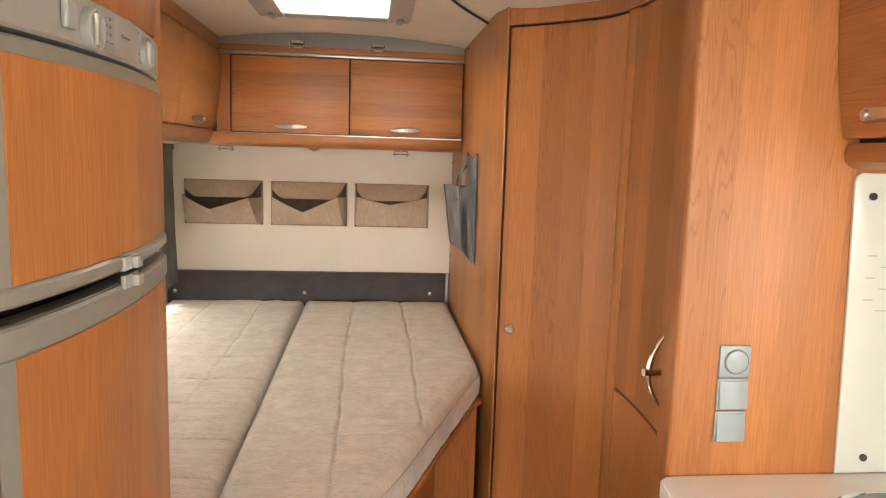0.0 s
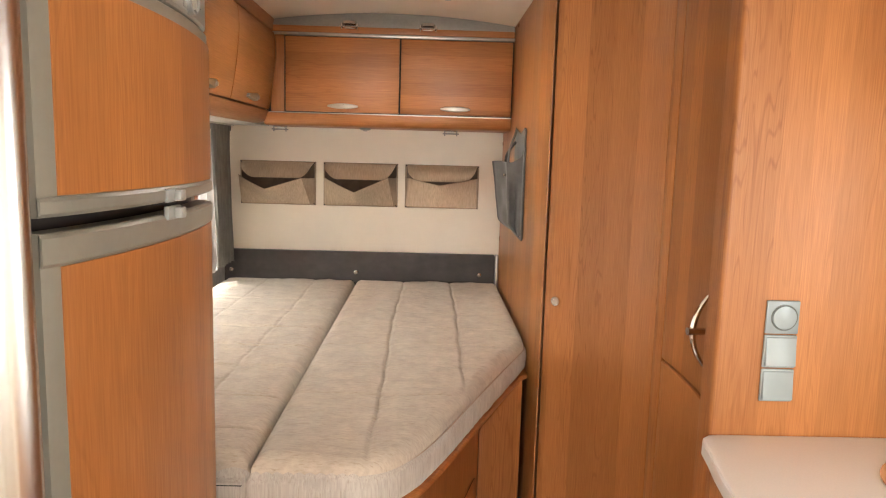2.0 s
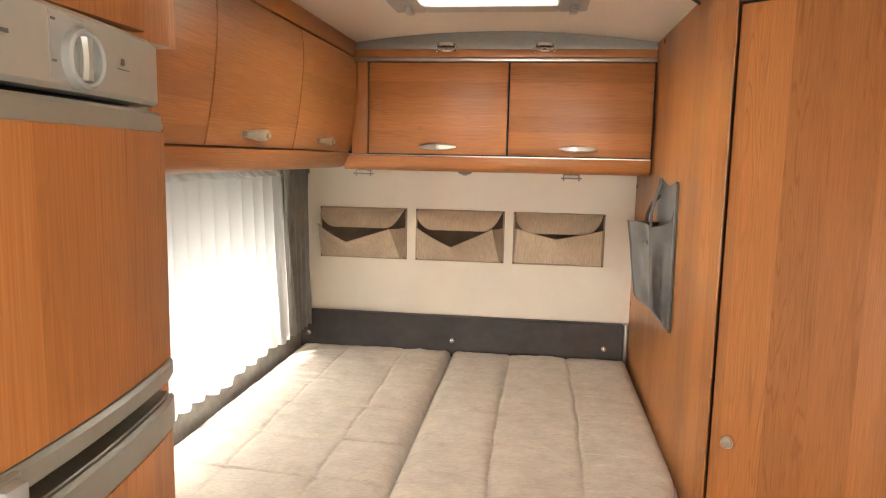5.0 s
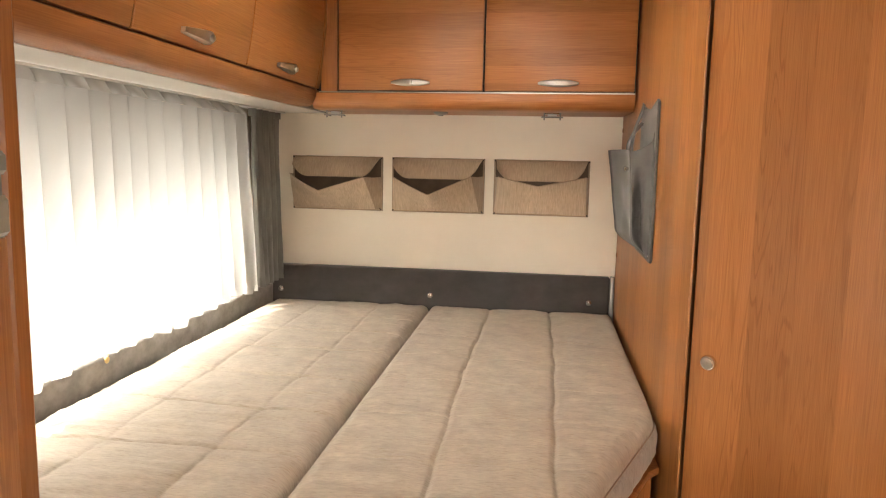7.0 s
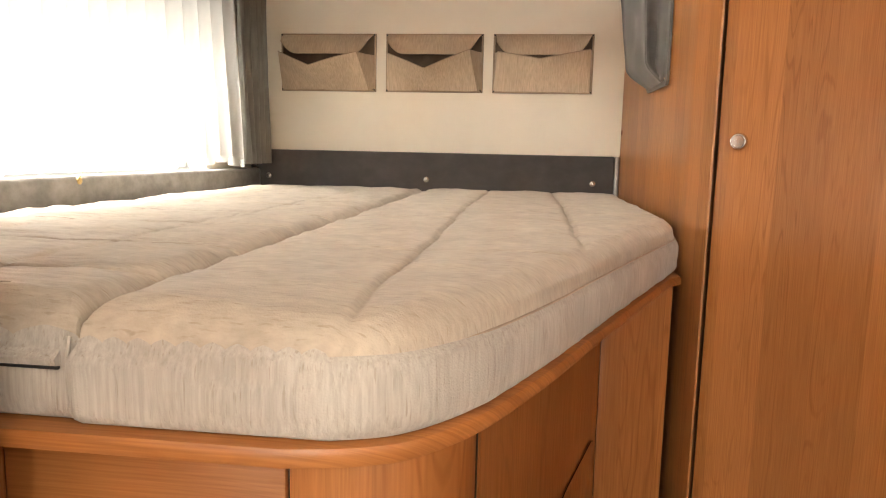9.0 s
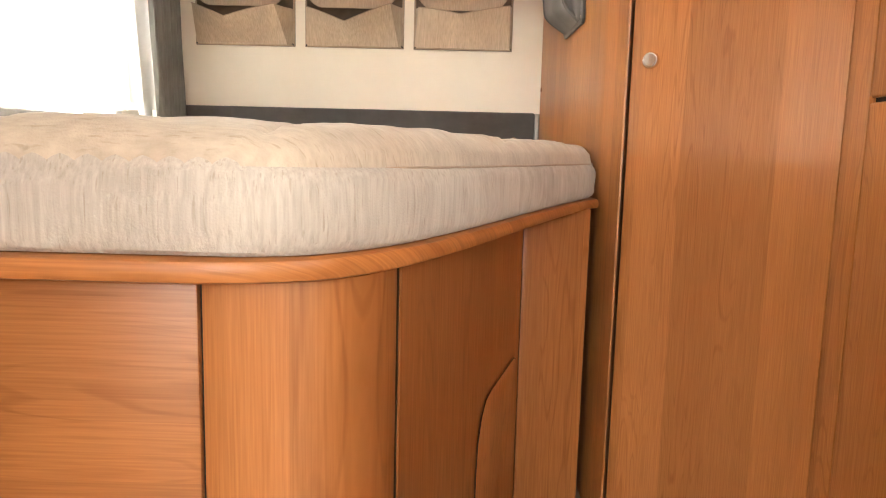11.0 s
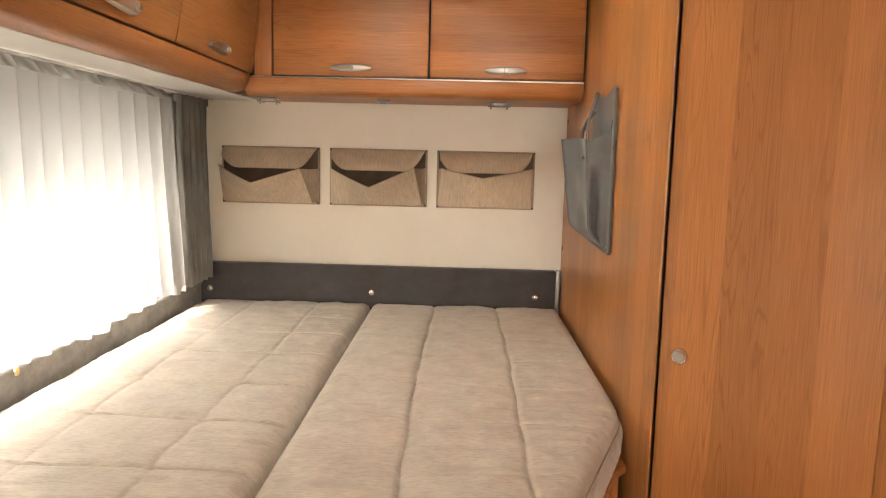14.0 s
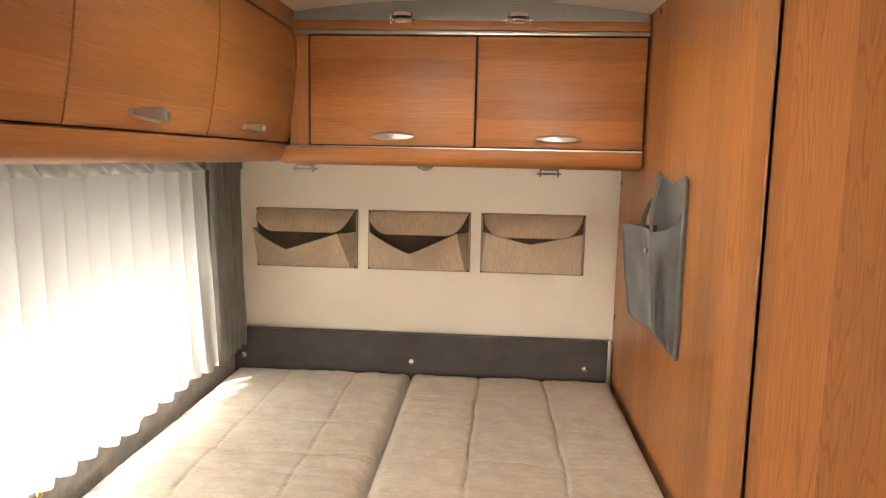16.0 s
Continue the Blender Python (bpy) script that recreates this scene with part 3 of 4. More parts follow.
part("edge_cord", tube([(0.697, -2.1545 - 0.005 * math.sin((z - 0.728) / 0.08 * math.pi), z) for z in np.linspace(0.732, 0.802, 8)], 0.0022, 6), FABRIC_SIDE, ml)

# headboard
hd = thing("headboard", (0.7, -0.03, 0.70), "charcoal suede padded headboard strip with metal buttons", "headboard")
part("pad", box(0.0, -0.05, 0.70, 1.413, -0.008, 0.973, 0.007, 3), SUEDE, hd)
for x in (0.075, 0.705, 1.335):
    part("button", lathe([(0.0125, 0.004), (0.0125, -0.001), (0.011, -0.004), (0.007, -0.0065), (0.001, -0.0072)], look((x, -0.050, 0.87), (x, -0.2, 0.87))), NICKEL, hd, "round satin nickel button")
edge = thing("edge_strip", (1.424, -0.02, 0.70), "slim grey metal strip beside the headboard", "trim", kind="structure")
part("profile", box(1.416, -0.03, 0.70, 1.433, -0.002, 0.972, 0.002), STEEL, edge)

# suede side panel under the window
sp = thing("side_bolster", (0.03, -1.1, 0.70), "mottled taupe suede panel under the window", "bolster")
part("pad", box(0.002, -2.16, 0.70, 0.046, -0.055, 0.900, 0.012, 3), SUEDE_SOFT, sp)
part("snap", lathe([(0.009, 0.003), (0.009, -0.002), (0.006, -0.004), (0.004, -0.0035), (0.001, -0.005)], look((0.046, -1.185, 0.888), (0.2, -1.185, 0.888))), BRASS, sp, "brass snap stud")
part("snap_thread", tube([(0.0475, -1.185, 0.893), (0.049, -1.178, 0.905), (0.048, -1.173, 0.918)], 0.0008, 5), BRASS, sp)

# ---------------------------------------------------------------- window and curtains
w1 = thing("window_1", (-0.02, -1.165, 0.87), "wide acrylic caravan window in a pale frame", "window", kind="structure")
fr = bmesh.new()
for a, b, c, d in ((-2.05, -2.005, 0.87, 1.52), (-0.445, -0.40, 0.87, 1.52), (-2.005, -0.445, 0.87, 0.885), (-2.005, -0.445, 1.468, 1.52)):
    box(-0.044, a, c, 0.006, b, d, 0.002, 1, fr)
part("window_frame", fr, PALE, w1)
pane = part("pane", box(-0.030, -2.005, 0.885, -0.024, -0.445, 1.468), GLASS, w1)
pane.visible_shadow = False
part("blind_cassette", box(0.007, -2.03, 1.505, 0.036, -0.30, 1.565, 0.006), PALE, w1, "grey roller blind housing")


def curtain(y0, y1, ztop, zbot, x, n, rows, loop, swing, scallop):
    """Net in soft S-folds that lie over one another, with a stepped hem."""
    grid = []
    for r in range(rows + 1):
        k = r / rows
        line = []
        for i in range(n + 1):
            y = y0 + (y1 - y0) * i / n
            ph = y / 0.092 * 2 * math.pi + 1.1 * math.sin(y * 5.1) + 0.6 * math.sin(y * 11.0)
            z = ztop + (zbot - ztop) * k
            open_ = 0.75 + 0.25 * math.sin(3 * k + y * 4)
            hem = scallop * (math.tanh(9 * math.sin(ph + 0.6)) + 0.6 * math.sin(y * 9) + 0.4 * math.sin(y * 23))
            line.append((x + swing * math.cos(ph + 0.3 * k) + 0.006 * noise.noise(Vector((y * 6, z * 2.5, 1.0))) * k,
                         y + loop * open_ * math.sin(ph) + 0.004 * k * noise.noise(Vector((y * 9, z * 3, 5.0))) + 0.075 * (1 - k) * (y - y0) / (y1 - y0) * -1, z + hem * k ** 8))
        grid.append(line)
    return slab(grid, (0.0005, 0, 0))


net = thing("net_curtain", (0.075, -1.15, 0.9), "white sheer pleated curtain glowing in the sunlight", "curtain")
part("cloth", curtain(-2.09, -0.288, 1.560, 0.926, 0.082, 900, 26, 0.023, 0.016, 0.013), NET, net)
part("heading_tape", curtain(-2.09, -0.375, 1.588, 1.5605, 0.080, 900, 2, 0.016, 0.009, 0.0), NET_TAPE, net, "gathered heading tape")
rail = thing("curtain_rail", (0.085, -1.1, 1.588), "white plastic curtain rail under the lockers", "curtain rail")
part("track", box(0.070, -2.13, 1.588, 0.094, -0.03, 1.594, 0.001), WHITE, rail)

dr = thing("drape", (0.06, -0.17, 0.9), "grey blackout drape gathered in the corner", "curtain")
grid = []
for r in range(31):
    z = 1.588 + (0.918 - 1.588) * r / 30
    k = r / 30
    line = []
    for i in range(121):
        u = i / 120
        y = -0.335 + 0.04 * k * (1 - u) + 0.270 * u
        x = 0.070 + 0.022 * math.sin(u * 4.5 * 2 * math.pi + 0.8 * math.sin(3 * k)) * (0.7 + 0.3 * k) + 0.005 * noise.noise(Vector((u * 6, z * 4, 3)))
        line.append((x + 0.012 * k * (1 - u), y + 0.006 * math.sin(9 * z + u * 5), z))
    grid.append(line)
part("cloth", slab(grid, (0.0015, 0.0005, 0)), DRAPE, dr)
hg = [[(0.070 + 0.020 * math.sin(u * 4.5 * 2 * math.pi) + 0.001, -0.335 + 0.270 * u, z) for u in np.linspace(0, 1, 121)] for z in (1.5885, 1.575, 1.5625)]
part("heading_tape", slab(hg, (-0.004, 0.0005, 0)), DRAPE, dr, "gathered heading tape")
tie = thing("drape_hook", (0.04, -0.1, 0.915), "small dark tie-back hook by the drape", "hook")
part("hook", tube([(0.004, -0.05, 0.905), (0.03, -0.07, 0.905), (0.05, -0.10, 0.907), (0.055, -0.14, 0.911)], 0.003, 8), DARK, tie)

# ---------------------------------------------------------------- overhead lockers
def bow_handle(cx, y, z, w=0.135):
    """A slim lens-shaped pull with a round push button."""
    bm = bmesh.new()
    rings = []
    for k in range(17):
        a = (k / 16 - 0.5) * 2
        h = 0.0035 + 0.0085 * (1 - abs(a) ** 2.2)
        o = 0.006 + 0.009 * (1 - a * a)
        rings.append([(cx + a * w / 2, y - o * q, z + h * s) for s, q in ((-1, 0.0), (-1, 0.75), (-0.6, 1), (0.6, 1), (1, 0.75), (1, 0.0))])
    loft(rings, True, True, bm)
    lathe([(0.0088, 0.0), (0.0088, -0.020), (0.0078, -0.0225), (0.001, -0.0232)], look((cx, y, z), (cx, y - 1, z)), 18, bm)
    return bm


cab = thing("overhead_locker", (0.9, -0.18, 1.59), "pear wood overhead locker with two flap doors", "cabinet", "lockers over the bed")
FY = -0.368
body_p = [(-0.002, 1.648), (FY + 0.022, 1.648), (FY + 0.022, 1.985), (-0.002, 1.985)]
part("body", prism(body_p, 0, 0.33, 1.434), BLACK, cab, "dark locker inside")
lip = [(-0.002, 1.592), (-0.30, 1.588), (-0.335, 1.589), (-0.352, 1.594), (-0.362, 1.604), (-0.366, 1.620), (-0.366, 1.642), (-0.355, 1.647), (-0.002, 1.647)]
part("lower_rail", prism(lip, 0, 0.318, 1.432, 0.001), WOOD_X, cab, "rounded pear wood rail")
part("rail_trim", box(0.345, -0.3685, 1.6435, 1.431, -0.36, 1.6475), ALU, cab, "thin aluminium line")
part("corner_filler", box(0.352, FY + 0.003, 1.648, 0.410, FY + 0.02, 1.984, 0.002), WOOD_V, cab)
for x0, x1, hx in ((0.416, 0.9225, 0.672), (0.9295, 1.428, 1.177)):
    door = part("door", box(x0, FY, 1.6515, x1, FY + 0.018, 1.978, 0.0025), WOOD_X, cab)
    part("handle", bow_handle(hx, FY, 1.678), ALU, door, "slim satin metal handle with button")
part("top_trim", box(0.33, FY - 0.004, 1.982, 1.434, FY + 0.02, 1.995, 0.002), ALU, cab, "brushed aluminium strip")
part("top_rail", box(0.33, FY - 0.001, 1.996, 1.434, -0.30, 2.024, 0.003), WOOD_X, cab)
vp = [(0.345, 2.024)] + [(1.434, 2.024)]
n = 24
for k in range(n + 1):
    x = 1.434 - (1.434 - 0.345) * k / n
    vp.append((x, ceil_z(x) + 0.002))
part("valance", prism(vp, 1, FY + 0.022, FY + 0.05, 0.002), VALANCE, cab, "curved grey metallic valance")
part("valance_ledge", prism([(0.345, 2.0245), (1.434, 2.0245), (1.434, 2.034), (0.345, 2.034)], 1, FY + 0.004, FY + 0.05), VALANCE, cab)


def spot(x):
    s = thing("spotlight", (x, -0.35, 2.03), "small round glass and chrome spotlight, switched off", "lamp", "spotlights over the bed")
    m = Matrix.Translation((x, -0.372, 2.030))
    part("housing", lathe([(0.030, 0.014), (0.032, 0.010), (0.032, 0.002), (0.024, 0.0)], m), NICKEL, s)
    part("ring", lathe([(0.0345, -0.007), (0.037, -0.009), (0.037, -0.012), (0.0345, -0.014), (0.026, -0.014), (0.026, -0.007)], m), CHROME, s)
    part("lens", lathe([(0.0255, -0.008), (0.0255, -0.012), (0.012, -0.014), (0.001, -0.0145)], m), LENS, s)
    for k in (-1, 1):
        part("bracket", tube([(x + k * 0.034, -0.385, 2.036), (x + k * 0.034, -0.385, 2.010)], 0.003, 8), CHROME, s)
    part("cross_bar", tube([(x - 0.042, -0.392, 2.022), (x + 0.042, -0.392, 2.022)], 0.0025, 8), CHROME, s)
    return s


for x in (0.700, 1.047):
    spot(x)


def underlight(x):
    s = thing("reading_light", (x, -0.24, 1.588), "small chrome reading light under the locker", "lamp", "reading lights over the bed")
    part("plate", box(x - 0.026, -0.262, 1.583, x + 0.026, -0.215, 1.5875, 0.002), NICKEL, s)
    part("lens", box(x - 0.016, -0.256, 1.576, x + 0.016, -0.222, 1.5828, 0.002), LENS, s)
    for k in (-1, 1):
        part("pin", tube([(x + k * 0.028, -0.264, 1.588), (x + k * 0.028, -0.264, 1.562)], 0.0028, 8), STEEL, s)
        part("side_bar", tube([(x + k * 0.028, -0.264, 1.571), (x + k * 0.028, -0.215, 1.571)], 0.002, 8), STEEL, s)
    part("bar", tube([(x - 0.038, -0.264, 1.572), (x + 0.038, -0.264, 1.572)], 0.0028, 8), STEEL, s)


for x in (0.369, 1.163):
    underlight(x)
bl = thing("button_light", (0.762, -0.24, 1.588), "small round grey lamp under the locker", "lamp")
part("dome", lathe([(0.027, 0.0), (0.026, -0.005), (0.018, -0.010), (0.010, -0.0105), (0.009, -0.014), (0.001, -0.0145)], Matrix.Translation((0.762, -0.24, 1.5875))), LIGHT_PLASTIC, bl)

# lockers along the window wall: bowed fronts, their shade in the wood's tone
FRONT = spline([(0.338, 1.656), (0.3425, 1.668), (0.352, 1.715), (0.362, 1.776), (0.3715, 1.86), (0.3745, 1.92), (0.3725, 1.962), (0.367, 1.990)], 4)
FRONT = [tuple(p) for p in FRONT]


def bowed_front(y0, y1, bm=None):
    """A flap door bent to the locker's profile, with small eased ends."""
    e = 0.0014
    ring = FRONT + [(x - 0.018, z) for x, z in FRONT[::-1]]
    small = [(x - e, z) for x, z in FRONT] + [(x - 0.018, z) for x, z in FRONT[::-1]]
    return loft([[(x, y, z) for x, z in r] for r, y in ((small, y0), (ring, y0 + e), (ring, y1 - e), (small, y1))], True, True, bm)


def side_handle(y, x, z, lean, w=0.125, flip=1):
    """A tapered satin pull with a chrome rim and a round lock at its wide end."""
    bm = bmesh.new()
    rings = []
    for k in range(13):
        a = k / 12
        h = 0.006 + 0.010 * a ** 0.8
        if k == 12:
            h = 0.010
        o = 0.009 + 0.008 * math.sin(a * math.pi * 0.8)
        yy = y + flip * (a - 0.5) * w
        rings.append([(x + o * q - lean * h * s, yy, z + h * s) for s, q in ((-1, -0.3), (-1, 0.7), (-0.8, 1), (0.8, 1), (1, 0.7), (1, -0.3))])
    loft(rings, True, True, bm)
    lathe([(0.008, 0.0), (0.008, -0.021), (0.007, -0.023), (0.001, -0.0235)], look((x, y + flip * 0.36 * w, z), (x + 1, y + flip * 0.36 * w, z - 0.05)), 16, bm)
    return bm


lk = thing("overhead_locker", (0.18, -1.1, 1.59), "pear wood overhead locker with bowed doors above the window", "cabinet", "lockers over the bed")
core = [(x - 0.020, z) for x, z in FRONT] + [(0.002, 1.99), (0.002, 1.656)]
part("body", prism([(x, z) for x, z in core], 1, -2.16, -0.372), BLACK, lk, "dark locker inside")
lr = [(0.10, 1.597), (0.26, 1.5945), (0.292, 1.595), (0.312, 1.600), (0.326, 1.612), (0.333, 1.630), (0.3345, 1.650), (0.327, 1.6543), (0.10, 1.6543)]
part("lower_rail", prism(lr, 1, -2.163, -0.345, 0.001), WOOD_Y_SHADED, lk, "rounded pear wood rail")
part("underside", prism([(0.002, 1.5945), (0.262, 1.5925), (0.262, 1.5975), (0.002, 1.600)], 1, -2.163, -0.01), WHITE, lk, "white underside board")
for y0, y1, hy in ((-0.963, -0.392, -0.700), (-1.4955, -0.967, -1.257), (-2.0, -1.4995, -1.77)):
    door = part("door", bowed_front(y0, y1), WOOD_Y_SHADED, lk)
    part("handle", side_handle(hy, 0.3485, 1.686, -0.18), ALU, door, "tapered satin metal handle with lock")
for y in (-0.965, -1.4975, -2.002):
    part("door_seam", prism([(x - 0.0028, z) for x, z in FRONT] + [(x - 0.016, z) for x, z in FRONT[::-1]], 1, y - 0.0018, y + 0.0018), BLACK, lk)
part("end_filler", bowed_front(-2.163, -2.004), WOOD_Y_SHADED, lk)
part("far_filler", bowed_front(-0.388, -0.350), WOOD_Y_SHADED, lk)
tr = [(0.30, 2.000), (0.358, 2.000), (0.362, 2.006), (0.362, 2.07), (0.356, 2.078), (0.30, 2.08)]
part("top_rail", prism(tr, 1, -2.163, -0.35), WOOD_Y_SHADED, lk)

# ---------------------------------------------------------------- wall pockets
def envelope(x0, z0, w, h, vx, vdip, left, right, toe, reach, label):
    """An open envelope pocket: bound backing, standing-out front with a cut top, soft flap."""
    p = thing("wall_pocket", (x0 + w / 2, -0.003, z0), label, "wall pocket", "envelope pockets on the wall")
    # back of the pocket, its inside shade in the colour
    part("backing", box(x0, -0.006, z0, x0 + w, -0.0005, z0 + h, 0.002), POCKET_IN_SHADE, p, "pocket back, coloured dark as its shaded inside")
    bd = bmesh.new()
    c = 0.004
    ring = [(x0 + c, -0.007, z0 + c), (x0 + w - c, -0.007, z0 + c), (x0 + w - c, -0.007, z0 + h - c), (x0 + c, -0.007, z0 + h - c), (x0 + c, -0.007, z0 + c)]
    for a, b in zip(ring, ring[1:]):
        tube([a, b], 0.0034, 8, bd)
    part("binding", bd, BINDING, p)
    # front leaf
    grid = []
    nx, nz = 40, 14
    for j in range(nz + 1):
        v = j / nz
        row = []
        for i in range(nx + 1):
            u = i / nx
            xa = x0 + 0.004 + (left[0] - 0.0) * v
            xb = x0 + w - toe + (right[0] - (w - toe)) * v
            x = xa + (xb - xa) * u
            t = (x - x0) / w
            top = left[1] + (vdip - left[1]) * min(1, t / vx) if t < vx else vdip + (right[1] - vdip) * min(1, (t - vx) / (right[0] / w - vx))
            z = z0 + 0.005 + (top - 0.005) * v
            out = 0.009 + reach * v ** 1.15 * (1 - (0.72 if u < 0.5 else 0.32) * abs(2 * u - 1) ** 2.2) + 0.003 * noise.noise(Vector((x * 30, z * 12, 2)))
            row.append((x, -out, z))
        grid.append(row)
    part("front", slab(grid, (0, 0.002, 0)), POCKET, p)
    # gussets at both ends, in the pocket cloth darkened for their shade
    for col, wall_x in ((0, x0 + 0.006), (-1, x0 + w - 0.006)):
        g2 = []
        for j in range(0, nz + 1, 2):
            q = grid[j][col]
            mid = ((q[0] + wall_x) / 2 + (0.004 if col else -0.001), (q[1] - 0.007) / 2 + 0.003, q[2] - 0.002)
            g2.append([q, mid, (wall_x, -0.0075, q[2])])
        part("gusset", slab(g2, (0, 0.0012, 0)), POCKET_SIDE_SHADED, p)
    part("front_edge", tube([(q[0], q[1] - 0.001, q[2]) for q in grid[-1]], 0.0018, 6), BINDING, p)
    # flap, in the pocket cloth a little darkened as shade
    fg = []
    fh = 0.345 * h
    for j in range(15):
        v = j / 14
        row = []
        for i in range(41):
            u = i / 40
            e = abs(2 * u - 1)
            drop = fh * (1 - 0.62 * max(0, (e - 0.62) / 0.38) ** 2.2)
            x = x0 + 0.010 + (w - 0.020 - 0.018 * v) * u + 0.004 * v
            row.append((x, -0.012 - 0.045 * math.sin(v * 1.25) - 0.0025 * noise.noise(Vector((x * 22, v * 2, x0))), z0 + h - 0.006 - drop * v))
        fg.append(row)
    part("flap", slab(fg, (0, 0.003, 0)), POCKET_FLAP_SHADED, p, "soft rounded flap")
    part("flap_hem", tube([(q[0], q[1] - 0.001, q[2]) for q in fg[-1]], 0.0016, 6), BINDING, p)
    for cx, cz in ((0.006, 0.006), (w - 0.006, 0.006), (0.006, h - 0.006), (w - 0.006, h - 0.006)):
        part("stud", lathe([(0.003, 0.0), (0.003, -0.003), (0.001, -0.004)], look((x0 + cx, -0.0105, z0 + cz), (x0 + cx, -1, z0 + cz)), 10), DARK, p)
    return p


envelope(0.115, 1.203, 0.380, 0.219, 0.40, 0.083, (-0.004, 0.146), (0.322, 0.138), 0.030, 0.135, "beige ribbed envelope pocket with a deep gaping cut")
envelope(0.533, 1.203, 0.376, 0.219, 0.445, 0.076, (0.006, 0.146), (0.330, 0.150), 0.020, 0.120, "beige ribbed envelope pocket with a wide notch")
envelope(0.946, 1.203, 0.374, 0.219, 0.47, 0.118, (0.014, 0.154), (0.358, 0.156), 0.010, 0.080, "beige ribbed envelope pocket, nearly closed")

# ---------------------------------------------------------------- grey hanging bag on the partition
bag = thing("hanging_bag", (1.43, -0.77, 1.16), "grey suede hanging bag with a drooping pouch and strap", "bag")
bp = [(-0.590, 1.166), (-0.605, 1.156), (-0.880, 1.152), (-0.892, 1.162), (-0.880, 1.578), (-0.865, 1.586), (-0.76, 1.566), (-0.66, 1.576), (-0.585, 1.590)]
part("back_panel", prism(bp, 0, 1.4265, 1.4345, 0.002), BAG, bag)
rings = []
for k in range(25):
    v = k / 24
    z = 1.164 + 0.286 * v
    fat = math.sin(min(1, v * 5.0) * math.pi / 2)
    gx, gy = 1.4255 - fat * (0.038 + 0.015 * v), -0.840 + 0.040 * v
    fx, fy = 1.4255 - fat * (0.055 + 0.038 * v), -0.625 - 0.017 * v
    tuck = math.sin(min(1.0, v * 1.15) * math.pi)
    fold = 0.004 * math.sin(v * 9)
    gusset = spline([(1.4255, -0.866), (1.420, -0.860 + 0.012 * tuck), (0.5 * (1.42 + gx) + 0.010 * tuck, 0.5 * (gy - 0.868) + 0.036 * tuck), (gx + 0.004, gy - 0.006), (gx, gy)], 5)
    face = spline([(gx, gy)] + [(gx + (fx - gx) * f + o, gy + (fy - gy) * f) for f, o in ((0.05, -0.001), (0.32, 0.006 + fold), (0.62, 0.004 - fold), (0.94, 0.0), (1.0, 0.002))] + [(1.4255, fy + 0.012)], 6)
    q = list(gusset) + list(face)[1:]
    ng, nf = len(gusset), len(q) - len(gusset)
    rise = [0.050 * (1 - i / (ng - 1)) ** 1.5 - 0.010 * math.sin(i / (ng - 1) * math.pi) for i in range(ng)] + [0.006 * math.sin((i + 1) / nf * math.pi) for i in range(nf)]
    rings.append([(min(1.4258, p[0] + 0.004 * noise.noise(Vector((p[1] * 14, z * 9, 5)))), p[1], z + r * v ** 4) for p, r in zip(q, rise)])
b = bmesh.new()
vs = [[b.verts.new(p) for p in r] for r in rings]
ins = [[b.verts.new((min(1.4262, p[0] + 0.0022), p[1], p[2])) for p in r] for r in rings]
for r in range(24):
    for i in range(len(rings[0]) - 1):
        b.faces.new([vs[r][i], vs[r][i + 1], vs[r + 1][i + 1], vs[r + 1][i]])
        b.faces.new([ins[r][i], ins[r + 1][i], ins[r + 1][i + 1], ins[r][i + 1]])
for i in range(len(rings[0]) - 1):
    b.faces.new([vs[24][i], vs[24][i + 1], ins[24][i + 1], ins[24][i]])
    b.faces.new([vs[0][i], ins[0][i], ins[0][i + 1], vs[0][i + 1]])
part("pouch", b, BAG, bag, "sagging front pouch")
sg = []
for k in range(25):
    v = k / 24
    x = 1.424 - 0.042 * math.sin(v * math.pi * 0.55) ** 1.5
    y = -0.640 - 0.135 * v
    z = 1.592 - 0.160 * v + 0.010 * math.sin(v * math.pi)
    sg.append([(x, y - 0.016, z - 0.004), (x - 0.004, y, z), (x, y + 0.020, z + 0.004)])
part("strap", slab(sg, (0.0025, 0, 0)), BAG, bag)
part("second_strap", tube([(1.424, -0.63, 1.535), (1.402, -0.64, 1.51), (1.384, -0.66, 1.475), (1.378, -0.68, 1.43)], 0.006, 8), BAG, bag)
part("button", lathe([(0.006, 0.004), (0.006, -0.003), (0.001, -0.004)], look((1.3665, -0.787, 1.402), (1.0, -0.90, 1.402)), 12), NICKEL, bag)
part("stud", lathe([(0.004, 0.002), (0.004, -0.002), (0.001, -0.003)], look((1.4265, -0.876, 1.170), (1.0, -0.876, 1.170)), 10), NICKEL, bag)


def screw_cap(x, y, z, nx=-1.0):
    s = thing("screw_cap", (x, y, z), "small round wood-coloured screw cap on partition", "screw cap", "screw caps")
    part("cap", lathe([(0.0095, 0.001), (0.0095, -0.002), (0.007, -0.0035), (0.001, -0.004)], look((x, y, z), (x + nx, y, z)), 16), WOOD_DARK, s)


for y, z in ((-0.026, 1.54), (-0.030, 1.062), (-0.483, 2.032)):
    screw_cap(1.436, y, z)

# ---------------------------------------------------------------- roof hatch and cable
hz = 2.082
rh = thing("roof_hatch", (0.885, -1.09, hz), "square roof hatch with a bright milky dome", "roof hatch")
bm = bmesh.new()
for x0, y0, x1, y1 in ((0.608, -1.370, 0.700, -0.815), (1.080, -1.370, 1.162, -0.815), (0.700, -0.892, 1.080, -0.815), (0.700, -1.370, 1.080, -1.290)):
    box(x0, y0, hz - 0.022, x1, y1, hz + 0.004, 0.006, 2, bm)
